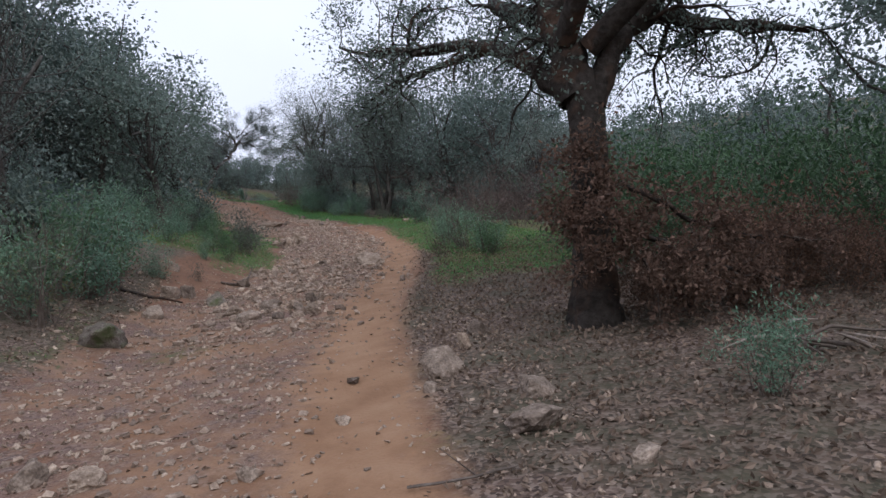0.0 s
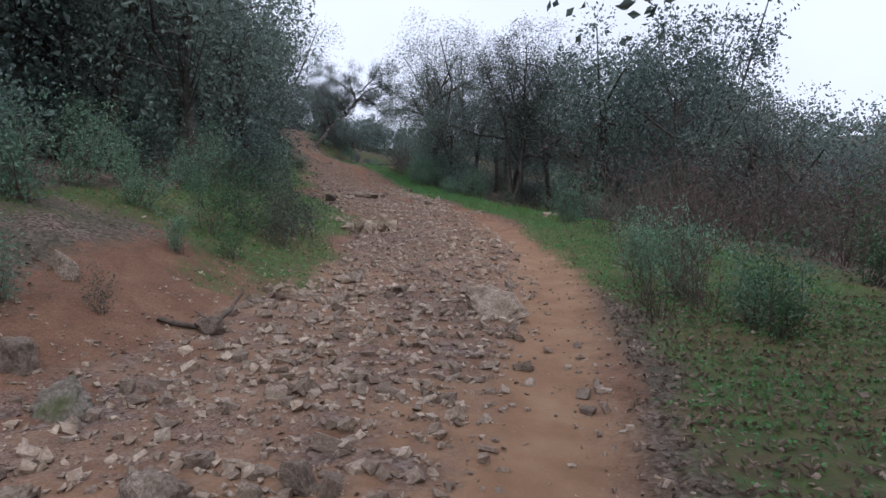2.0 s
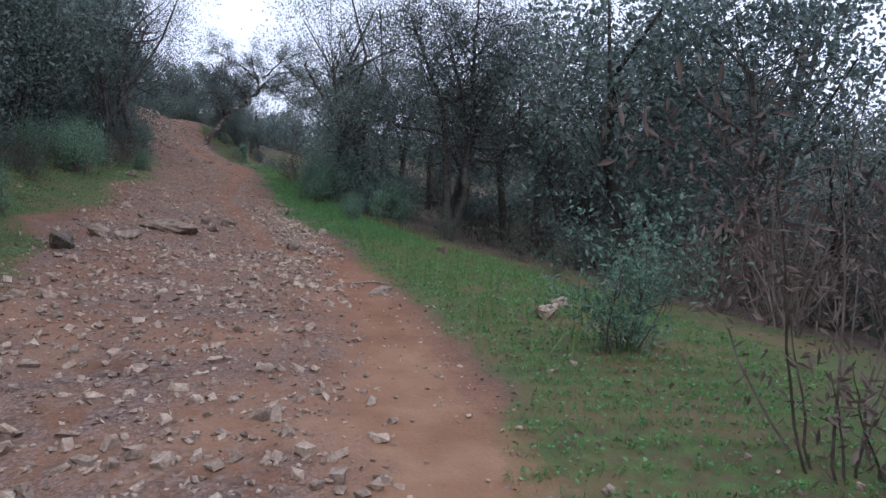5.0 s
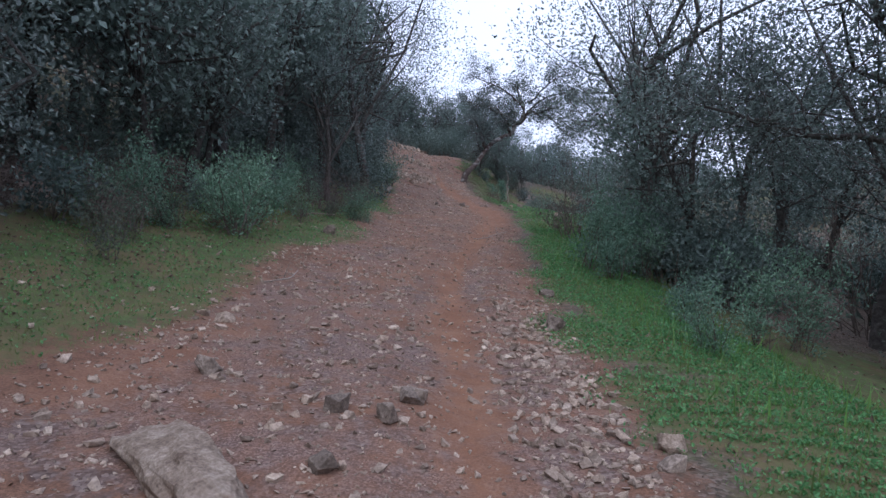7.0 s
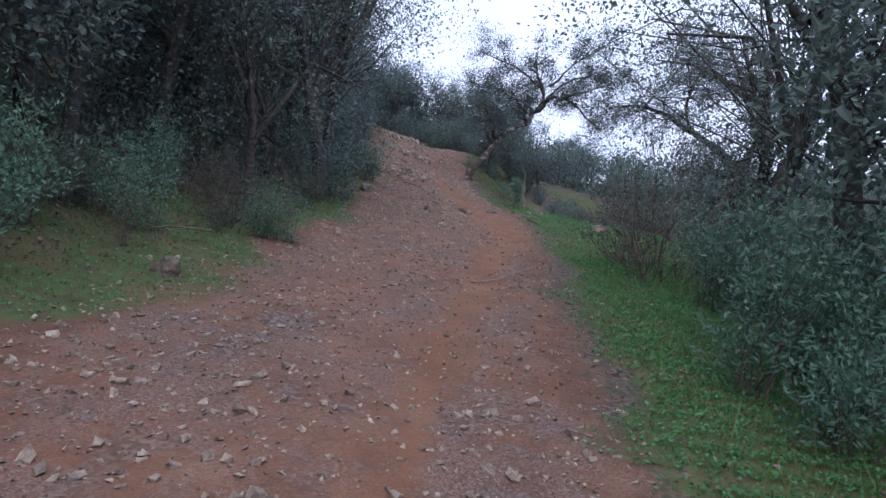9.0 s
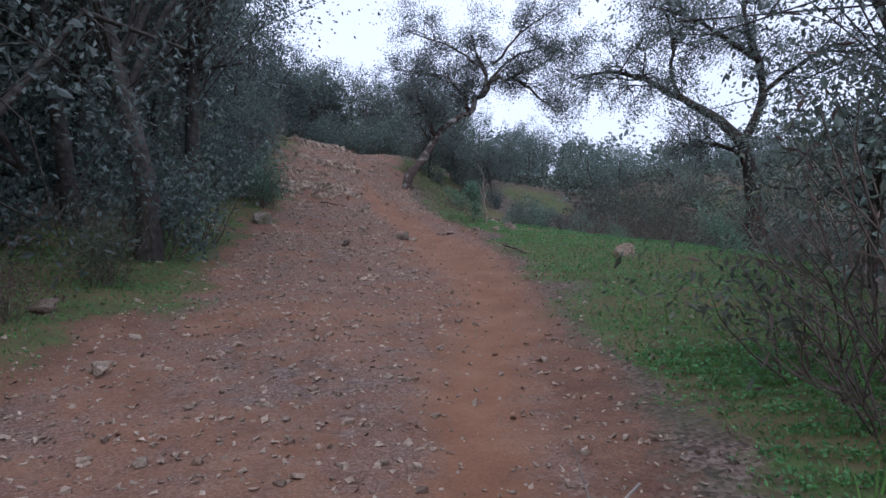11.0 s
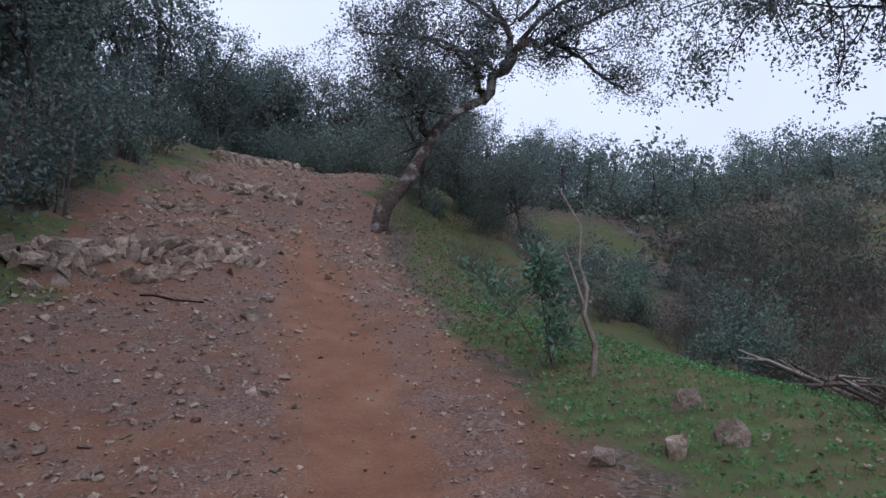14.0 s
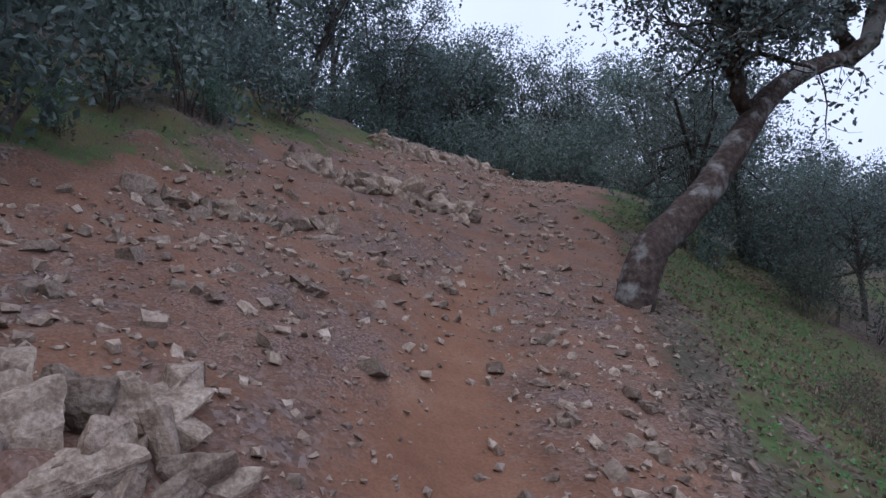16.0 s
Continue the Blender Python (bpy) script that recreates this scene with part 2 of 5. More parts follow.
# ---- the lie of the land ----
# The trail's centre line (under the wheels): x, y, z.
TRAIL = [
    (2.54, -15.78, -1.9), (1.09, -6.9, -1.2), (-0.2, 0.99, -0.58), (-0.73, 4.85, -0.34), (-1.37, 8.7, -0.2), (-1.69, 12.57, 0.09),
    (-2.38, 16.41, 0.45), (-3.09, 20.24, 0.8), (-4.25, 23.96, 1.19), (-5.77, 27.55, 1.39), (-7.28, 31.14, 1.75), (-9.11, 34.59, 2.12),
    (-10.89, 38.03, 2.64), (-12.38, 41.64, 3.11), (-13.88, 45.24, 3.57), (-15.49, 48.79, 4.05), (-17.43, 52.16, 4.41), (-19.69, 55.33, 4.94),
    (-22, 58.48, 5.7), (-24.18, 61.71, 6.62), (-26.26, 65.01, 7.6), (-28.28, 68.34, 8.48), (-30.27, 71.69, 9.31), (-35.82, 80.01, 9.95),
    (-47.58, 96.19, 10.8), (-68.48, 124.26, 12.5),
]
# Along the trail: way, cross fall to the left edge, left edge, bank, hill above it, right edge, fall to the gully.
PROFILE = [
    (0, -0.05, 3.1, 0.25, 0.20, 6.0, 0.12), (19, -0.03, 2.9, 0.30, 0.20, 5.0, 0.12), (25, -0.03, 2.6, 0.48, 0.20, 5.0, 0.12),
    (29, -0.06, 2.0, 0.42, 0.16, 4.0, 0.16), (34, -0.05, 2.1, 0.20, 0.16, 3.4, 0.11), (41, 0.06, 3.2, 0.15, 0.20, 2.8, 0.16),
    (48, 0.08, 2.5, 0.18, 0.25, 2.4, 0.22), (54, 0.06, 2.4, 0.18, 0.28, 2.2, 0.20), (61, 0.04, 3.0, 0.16, 0.30, 5.0, 0.30),
    (67, 0.10, 3.2, 0.22, 0.32, 3.6, 0.42), (73, 0.32, 3.0, 0.35, 0.36, 1.3, 0.50), (79, 0.42, 2.6, 0.50, 0.36, 1.6, 0.62),
    (89, 0.28, 3.0, 0.42, 0.32, 2.6, 0.50), (96, 0.04, 3.0, 0.36, 0.32, 3.0, 0.40), (115, 0.0, 3.0, 0.30, 0.30, 5.0, 0.20),
]


def trail_line():
    """The centre line at every quarter metre, smoothed, with the way along it."""
    p = np.array(TRAIL)
    way = np.r_[0, np.cumsum(np.hypot(*np.diff(p[:, :2], axis=0).T))] - 5.0
    fine = np.arange(way[0], way[-1], 0.25)
    k = np.hanning(25)[1:-1]
    k /= k.sum()
    line = [np.convolve(np.pad(np.interp(fine, way, p[:, j]), 11, "reflect", reflect_type="odd"), k, "valid") for j in range(3)]
    return fine, np.stack(line, 1)


WAY, LINE = trail_line()
SIDE = np.gradient(LINE[:, :2], axis=0)
SIDE = np.stack([SIDE[:, 1], -SIDE[:, 0]], 1) / np.hypot(*SIDE.T)[:, None]
PROF = np.array(PROFILE)


def along(x, y):
    """Way along the trail and distance to its right for points, and the line's height there."""
    x, y = np.atleast_1d(np.asarray(x, float)), np.atleast_1d(np.asarray(y, float))
    s, d, z = np.empty_like(x), np.empty_like(x), np.empty_like(x)
    for a in range(0, len(x), 4000):
        b = slice(a, a + 4000)
        dx, dy = x[b, None] - LINE[:, 0], y[b, None] - LINE[:, 1]
        r2 = dx * dx + dy * dy
        i = r2.argmin(1)
        n = np.arange(len(i))
        side = dx[n, i] * SIDE[i, 0] + dy[n, i] * SIDE[i, 1]
        s[b], z[b] = WAY[i], LINE[i, 2]
        d[b] = np.sign(side) * np.sqrt(r2[n, i])
    return s, d, z


def soft(v, w):
    return w * np.logaddexp(0, v / w)


def lie(s, d, z):
    """The height of the ground, without its fine relief."""
    cross, left, bank, hill, right, fall = (np.interp(s, PROF[:, 0], PROF[:, j]) for j in range(1, 7))
    lap, rap = -d - left, d - right
    up = cross * np.clip(-d, 0, left) / 1.5 * np.where(d < 0, 1, 0)
    up = up + bank * (soft(lap, 0.25) - soft(lap - 2.2, 0.5)) + hill * (soft(lap - 2.2, 0.5))
    over = np.maximum(up - 16, 0)
    up = np.minimum(up, 16) + 14 * (1 - np.exp(-over / 14))
    deep = 2.6
    down = deep * (1 - np.exp(-fall * soft(rap, 0.4) / deep))
    rise = 22 * (1 - np.exp(-np.interp(s, [0, 40, 62, 120], [0.2, 0.18, 0.12, 0.14]) * soft(d - 13, 2.0) / 22))
    return z + up - down + rise


def height(x, y):
    return lie(*along(x, y))


def at(s, d):
    """The place s metres along the trail and d metres to its right: x, y."""
    i = int(np.clip(np.searchsorted(WAY, s), 0, len(WAY) - 1))
    return LINE[i, 0] + SIDE[i, 0] * d, LINE[i, 1] + SIDE[i, 1] * d


# ---- mesh helpers ----
def mesh(name, verts, faces, mat, smooth=False):
    """A mesh from an array of places and an array (or several) of faces of one size each."""
    me = bpy.data.meshes.new(name)
    verts = np.asarray(verts, np.float32).reshape(-1, 3)
    groups = [np.asarray(f, np.int32) for f in (faces if isinstance(faces, list) else [faces]) if len(f)]
    me.vertices.add(len(verts))
    me.vertices.foreach_set("co", verts.ravel())
    loops = np.concatenate([g.ravel() for g in groups])
    sizes = np.concatenate([np.full(len(g), g.shape[1], np.int32) for g in groups])
    me.loops.add(len(loops))
    me.loops.foreach_set("vertex_index", loops)
    me.polygons.add(len(sizes))
    me.polygons.foreach_set("loop_start", np.r_[0, np.cumsum(sizes)[:-1]].astype(np.int32))
    me.polygons.foreach_set("loop_total", sizes)
    me.polygons.foreach_set("use_smooth", np.full(len(sizes), smooth))
    me.update(calc_edges=True)
    me.validate()
    if mat:
        me.materials.append(mat)
    return me


def part(name, data, parent, label=""):
    ob = new(name, data)
    ob.parent = parent
    return tagged(ob, label)


def thing(name, label, category, group="", where=(0, 0, 0), kind=""):
    """An Empty at a thing's base, for its parts."""
    ob = new(name)
    ob.empty_display_size = 0.2
    ob.location = where
    return tagged(ob, label, category, group, kind)


def unit(v):
    v = np.asarray(v, float)
    return v / (np.linalg.norm(v, axis=-1, keepdims=True) + 1e-9)


def tubes(lines, sides=6, rough=0.0):
    """Tapered tubes along lines of (x, y, z, radius)."""
    vs, fs, n = [], [], 0
    for line in lines:
        a = np.asarray(line, float)
        p, r = a[:, :3], a[:, 3]
        t = unit(np.gradient(p, axis=0))
        u = np.empty_like(t)
        side = np.cross(t[0], [1.0, 0, 0] if abs(t[0][2]) > 0.7 else [0, 0, 1.0])
        for k in range(len(t)):
            side = unit(side - t[k] * (side @ t[k]))
            u[k] = side
        w = np.cross(t, u)
        k = sides if r[0] > 0.03 else (4 if r[0] > 0.012 else 3)
        ang = np.arange(k) * 2 * np.pi / k
        ring = p[:, None] + r[:, None, None] * (np.cos(ang)[None, :, None] * u[:, None] + np.sin(ang)[None, :, None] * w[:, None])
        m = len(p)
        if rough:
            for i in range(m):
                for j in range(k):
                    out = (ring[i, j] - p[i]) / r[i]
                    fold = noise.noise((out[0] * 2.2, out[1] * 2.2, p[i, 2] * 1.3)) + 0.6 * noise.noise((out[0] * 4.5 + 7, out[1] * 4.5, p[i, 2] * 4.0))
                    ring[i, j] = p[i] + out * r[i] * (1 + rough * fold)
        vs.append(ring.reshape(-1, 3))
        i, j = np.meshgrid(np.arange(m - 1), np.arange(k), indexing="ij")
        q = np.stack([i * k + j, i * k + (j + 1) % k, (i + 1) * k + (j + 1) % k, (i + 1) * k + j], -1).reshape(-1, 4) + n
        fs.append(q)
        n += m * k
    return np.concatenate(vs), np.concatenate(fs)


def leaf_cloud(rng, places, length, width, up=0.2, out=None):
    """Folded pointed leaves, one at each place, lying at random."""
    places = np.asarray(places, float)
    n = len(places)
    a = rng.normal(size=(n, 3))
    if out is not None:
        a = a * 0.55 + unit(out)
    a[:, 2] += up
    a = unit(a)
    b = unit(np.cross(a, rng.normal(size=(n, 3))))
    c = np.cross(a, b)
    ln = length * rng.uniform(0.6, 1.25, (n, 1))
    wd = width * rng.uniform(0.7, 1.2, (n, 1))
    mid = places + a * ln * 0.5
    v = np.stack([places, mid + b * wd * 0.5 + c * wd * 0.22, places + a * ln, mid - b * wd * 0.5 + c * wd * 0.22], 1).reshape(-1, 3)
    i = np.arange(n)[:, None] * 4
    return v, np.concatenate([i + [0, 1, 2], i + [0, 2, 3]])


def grow(rng, p, d, length, radius, level, opts, lines, tips):
    """A limb, and the limbs on it; the ends and thin limbs are gathered in tips."""
    steps = opts.get("steps", (7, 5, 4, 3))[min(level, 3)]
    p, d = np.array(p, float), unit(d)
    pts = [(*p, radius)]
    end = radius * (0.55 if level < opts["levels"] else 0.3)
    kids = []
    for k in range(1, steps + 1):
        d = unit(d + rng.normal(size=3) * opts["twist"] + np.array([0, 0, opts["lift"][min(level, len(opts["lift"]) - 1)]]))
        p = p + d * length / steps
        r = radius + (end - radius) * k / steps
        pts.append((*p, r))
        if level < opts["levels"] and k >= opts.get("bare", 2) - (level > 0):
            kids.append((p.copy(), d.copy(), r))
        if level >= opts["levels"] - 1 and k >= 2:
            tips.append(p.copy())
    lines.append(pts)
    if level >= opts["levels"]:
        return
    want = opts["kids"][min(level, len(opts["kids"]) - 1)]
    for _ in range(want):
        q, e, r = kids[rng.integers(len(kids))]
        side = unit(np.cross(e, rng.normal(size=3)))
        ang = radians(rng.uniform(*opts["angle"]))
        grow(rng, q, e * np.cos(ang) + side * np.sin(ang), length * rng.uniform(*opts["ratio"]), max(0.004, r * rng.uniform(0.5, 0.75)), level + 1, opts, lines, tips)
    grow(rng, p, d, length * opts["ratio"][1] * 0.8, max(0.004, end), level + 1, opts, lines, tips)


def crown(rng, tips, per, spread, length, width, up=0.1):
    t = np.repeat(np.array(tips), per, 0)
    off = rng.normal(size=t.shape) * spread
    return leaf_cloud(rng, t + off, length, width, up, off + [0, 0, 0.02])


# ---- the ground ----
def steps(lo, hi, fine, far, grow_by=1.16):
    mid = list(np.arange(lo, hi + 1e-6, fine))
    for sign, edge in ((1, hi), (-1, lo)):
        v, h = edge, fine
        while abs(v - edge) < far:
            h *= grow_by
            v += sign * h
            mid.append(v)
    return np.array(sorted(mid))


AXIS = unit([-0.395, 0.919])  # the way that the trail runs on the whole
BEND_A, BEND_B = [-10, 1, 12.6, 24, 40, 60, 80, 100], [-1.2, 0.9, 3.9, 5.6, 5.15, 3.6, 0.6, -1.5]


def meadow(s, d):
    """The open green patch in the gully below the crest, from 0 to 1."""
    return np.clip(1.6 - 1.6 * np.hypot((s - 84.5) / 4.5, (d - 8.2) / 2.4), 0, 1)


def bands(s, d, x, y):
    """How much of smooth path, gravel, leaf litter and turf there is at each place, from 0 to 1."""
    wob = np.array([noise.noise((a * 0.45, b * 0.45, 3.0)) + 0.5 * noise.noise((a * 1.7, b * 1.7, 9.0)) for a, b in zip(x, y)])
    patch = np.array([noise.noise((a * 0.3, b * 0.3, 21.0)) + 0.6 * noise.noise((a * 1.1, b * 1.1, 5.0)) for a, b in zip(x, y)])
    mid = np.interp(s, [10, 16, 22, 25, 28, 31, 36, 39.5, 41, 44, 47, 50, 53, 57, 60, 63, 68, 73, 76], [-0.15, -0.2, 0.0, 0.5, 0.85, 0.8, 0.9, 1.05, 0.05, 0.0, -0.3, -0.1, 0.15, 0.4, 0.45, 0.2, 0.0, -0.1, -0.2])
    half = np.interp(s, [10, 22, 25, 31, 38, 39.8, 41.5, 48, 53, 57, 61, 64, 68, 74, 76, 79], [0.5, 0.45, 0.4, 0.36, 0.34, 0.25, 0.22, 0.2, 0.24, 0.38, 0.5, 0.6, 0.5, 0.45, 0.25, 0.0])
    left = np.interp(s, PROF[:, 0], PROF[:, 2])
    path = 0.5 + (half - np.abs(d - mid - 0.18 * wob)) / 0.62
    edge = np.interp(s, [10, 20, 24, 28, 33, 40, 46, 52, 58, 64, 70, 76, 90], [0.2, 0.3, 0.75, 1.1, 1.15, 1.15, 1.05, 0.85, 0.9, 0.9, 1.2, 1.2, 2.2])
    gravel = 0.5 + np.minimum((d + left + np.interp(s, [20, 24, 73, 78], [1.2, 0.0, 0.0, 0.9]) + 0.25 * wob) / 0.5, (edge - d + 0.25 * wob) / 0.4)
    leafy = np.clip(np.interp(s, [0, 24, 28, 66, 71, 80], [1, 1, 0.3, 0.3, 0.75, 0.55]), 0, 1)
    litter = np.where(d > 0, 0.5 + (d - edge + 0.2 * wob) / 0.5, 0.5 + (-d - left - 0.6 + 0.3 * wob) / 0.8) * (0.45 + 0.55 * leafy)
    green_r = np.interp(s, [0, 21.5, 24, 27, 33, 50, 56, 60, 67, 71, 80, 100], [-0.5, -0.3, 0.5, 0.74, 0.74, 0.52, 0.44, 0.62, 0.64, 0.48, 0.42, 0.4])
    wide_r = np.interp(s, [0, 24, 28, 36, 44, 52, 57, 62, 67, 71, 80, 100], [1.0, 4.6, 6.0, 7.0, 6.0, 4.4, 4.2, 6.0, 5.6, 6.0, 6.0, 5.0])
    green_l = np.interp(s, [0, 20, 24, 26, 28, 36, 44, 50, 58, 63, 66, 75, 90], [0.1, 0.2, 0.3, 0.45, 0.7, 0.76, 0.68, 0.58, 0.56, 0.52, 0.42, 0.42, 0.4])
    turf_r = np.minimum(0.5 + (d - edge - 0.05 + 0.45 * wob) / 0.45, 0.5 + (wide_r - d + 0.6 * wob) / 0.8) * np.maximum(green_r, 0)
    turf_l = np.minimum(0.5 + (-d - left + 0.35 * wob) / 0.5, 0.5 + (left + 3.6 + d + 0.9 * wob) / 1.2) * green_l
    fine = np.array([noise.noise((a * 1.5, b * 1.5, 31.0)) + 0.6 * noise.noise((a * 4.0, b * 4.0, 7.0)) for a, b in zip(x, y)])
    broken = np.interp(s, [56, 60, 67, 71], [0, 0.6, 0.6, 1]) * np.clip((5.5 - np.abs(d)) / 1.5, 0, 1)  # tufts with bare soil between
    turf = np.where(d > 0, turf_r, turf_l) + 0.95 * patch + broken * (0.75 * fine - 0.12)
    turf = np.maximum(turf, 0.42 * np.clip((np.abs(d) - 9) / 3, 0, 1) + 0.3 * patch)  # thin growth under the far scrub
    turf = turf + 0.9 * meadow(s, d)
    scar = np.clip(1.3 + 0.6 * wob - np.hypot((s - 25.6) / 2.9, (d + 3.6) / 0.95), 0, 1)  # the bare red cut in the bank
    turf, litter = turf - 1.1 * scar, litter - 0.6 * scar
    return [np.clip(v, 0, 1) for v in (path, gravel, litter, turf)]


def build_ground():
    a = steps(-6, 100, 0.24, 1500)
    b = steps(-6.0, 6.0, 0.15, 1500, 1.11)
    aa, bb = np.meshgrid(a, b, indexing="ij")
    off = -(bb + np.interp(aa, BEND_A, BEND_B))
    x = AXIS[0] * aa - AXIS[1] * off * 1.0
    y = AXIS[1] * aa + AXIS[0] * off * 1.0
    x, y = x.ravel(), y.ravel()
    s, d, z = along(x, y)
    h = lie(s, d, z)
    path, gravel, litter, turf = bands(s, d, x, y)
    near = np.abs(d) < 30
    rel = np.zeros_like(h)
    ledge = np.clip((s - 69) / 6, 0, 1)
    for i in np.where(near)[0]:
        p = (x[i], y[i], 0.0)
        rough = 0.05 * noise.noise((p[0] * 0.7, p[1] * 0.7, 1.0)) + 0.028 * noise.noise((p[0] * 2.3, p[1] * 2.3, 4.0))
        stony = 0.022 * noise.noise((p[0] * 6.5, p[1] * 6.5, 7.0))
        rock = abs(noise.noise((p[0] * 1.6, p[1] * 1.6, 11.0))) * 0.2 * ledge[i] * max(0.0, min(1.0, (-d[i] - 0.2) / 0.8))
        cut = 0.16 * abs(noise.noise((p[0] * 2.6, p[1] * 2.6, 15.0))) * max(0.0, 1 - math.hypot((s[i] - 25.6) / 3.0, (d[i] + 3.7) / 1.6))
        rel[i] = cut + (rough + stony * gravel[i]) * (1 - 0.6 * path[i]) + rock
    behind = s - 71.0 - (d + 3.1) * 0.81
    step = np.clip(behind / 0.3 + 0.3, 0, 1) * np.exp(-np.maximum(behind, 0) / 2.5) * np.clip((-d - 0.5) / 0.6, 0, 1) * np.clip((d + 4.0) / 0.8, 0, 1)
    h = h + rel - 0.05 * path + 0.2 * step
    me = mesh("ground", np.stack([x, y, h], 1), grid_faces(len(a), len(b)), GROUND, True)
    for name, v in (("path", path), ("gravel", gravel), ("litter", litter), ("turf", turf), ("tan", np.clip((38 - s) / 9, 0, 1))):
        at_ = me.attributes.new(name, "FLOAT", "POINT")
        at_.data.foreach_set("value", v.astype(np.float32))
    ob = new("ground", me)
    tagged(ob, "hillside of red stony soil, gravel trail, grass and leaf litter", "ground", kind="structure")
    return a, b, h.reshape(len(a), len(b))


def grid_faces(m, n):
    i, j = np.meshgrid(np.arange(m - 1), np.arange(n - 1), indexing="ij")
    return np.stack([i * n + j, (i + 1) * n + j, (i + 1) * n + j + 1, i * n + j + 1], -1).reshape(-1, 4)


GA, GB, GH = build_ground()


def floor_at(x, y):
    """The built ground's height, with its relief, at places."""
    x, y = np.atleast_1d(np.asarray(x, float)), np.atleast_1d(np.asarray(y, float))
    aa = x * AXIS[0] + y * AXIS[1]
    off = -x * AXIS[1] + y * AXIS[0]
    bb = -off - np.interp(aa, BEND_A, BEND_B)
    i = np.clip(np.searchsorted(GA, aa) - 1, 0, len(GA) - 2)
    j = np.clip(np.searchsorted(GB, bb) - 1, 0, len(GB) - 2)
    u = np.clip((aa - GA[i]) / (GA[i + 1] - GA[i]), 0, 1)
    v = np.clip((bb - GB[j]) / (GB[j + 1] - GB[j]), 0, 1)
    return (GH[i, j] * (1 - u) + GH[i + 1, j] * u) * (1 - v) + (GH[i, j + 1] * (1 - u) + GH[i + 1, j + 1] * u) * v


def spot(x, y, sink=0.0):
    return float(x), float(y), float(floor_at(x, y)[0]) - sink


def spread(rng, n, s0, s1, d0, d1):
    """Places scattered over a stretch of the trail's side."""
    s, d = rng.uniform(s0, s1, n), rng.uniform(d0, d1, n)
    i = np.clip(np.searchsorted(WAY, s), 0, len(WAY) - 1)
    x, y = LINE[i, 0] + SIDE[i, 0] * d, LINE[i, 1] + SIDE[i, 1] * d
    return x + rng.normal(size=n) * 0.05, y + rng.normal(size=n) * 0.05


# ---- stones ----
def chunk(rng, corners=9):
    """A broken, angular lump of unit size: the hull of a few points."""
    bm = bmesh.new()
    box = np.array([(a, b, c) for a in (-1, 1) for b in (-1, 1) for c in (-1, 1)]) * 0.62
    for p in rng.permutation(box)[:corners] + rng.uniform(-0.34, 0.34, (min(corners, 8), 3)):
        bm.verts.new(p)
    got = bmesh.ops.convex_hull(bm, input=bm.verts)
    bmesh.ops.delete(bm, geom=[v for v in bm.verts if not v.link_faces], context="VERTS")
    bm.verts.index_update()
    v = np.array([p.co for p in bm.verts])
    f = np.array([[p.index for p in q.verts] for q in bm.faces])
    bm.free()
    return v, f


def turn_matrix(rng, tilt):
    return np.array(Euler((rng.normal() * tilt, rng.normal() * tilt, rng.uniform(0, 6.3))).to_matrix())


def lay_stones(name, label, rng, x, y, size, mat, flat=0.7, coarse=False, singles=0):
    """Many loose stones, each sunk a little into the ground: the largest as things of their own, the rest as one mesh."""
    kinds = [chunk(rng, 5 if coarse else 8) for _ in range(24)]
    shapes = [mesh("stone", v * 0.5, f, mat) for v, f in kinds] if singles else []
    z = floor_at(x, y)
    order = np.argsort(-size)
    vs, fs, n = [], [], 0
    for rank, k in enumerate(order):
        kind = int(rng.integers(24))
        v, f = kinds[kind]
        sc = size[k] * np.array([rng.uniform(0.75, 1.35), rng.uniform(0.6, 1.0), flat * rng.uniform(0.6, 1.2)])
        turn = turn_matrix(rng, 0.38)
        place = [x[k], y[k], z[k] + sc[2] * 0.2]
        if rank < singles:
            ob = new("stone", shapes[kind])
            ob.matrix_basis = Matrix.LocRotScale(place, Matrix(turn.tolist()).to_euler(), sc.tolist())
            tagged(ob, "broken tan stone lying loose on the trail", "stone", "loose stones on the trail")
            continue
        vs.append((v * sc * 0.5) @ turn.T + place)
        fs.append(f + n)
        n += len(v)
    ob = new(name, mesh(name, np.concatenate(vs), np.concatenate(fs), mat))
    return tagged(ob, label, "stones", kind="stuff")


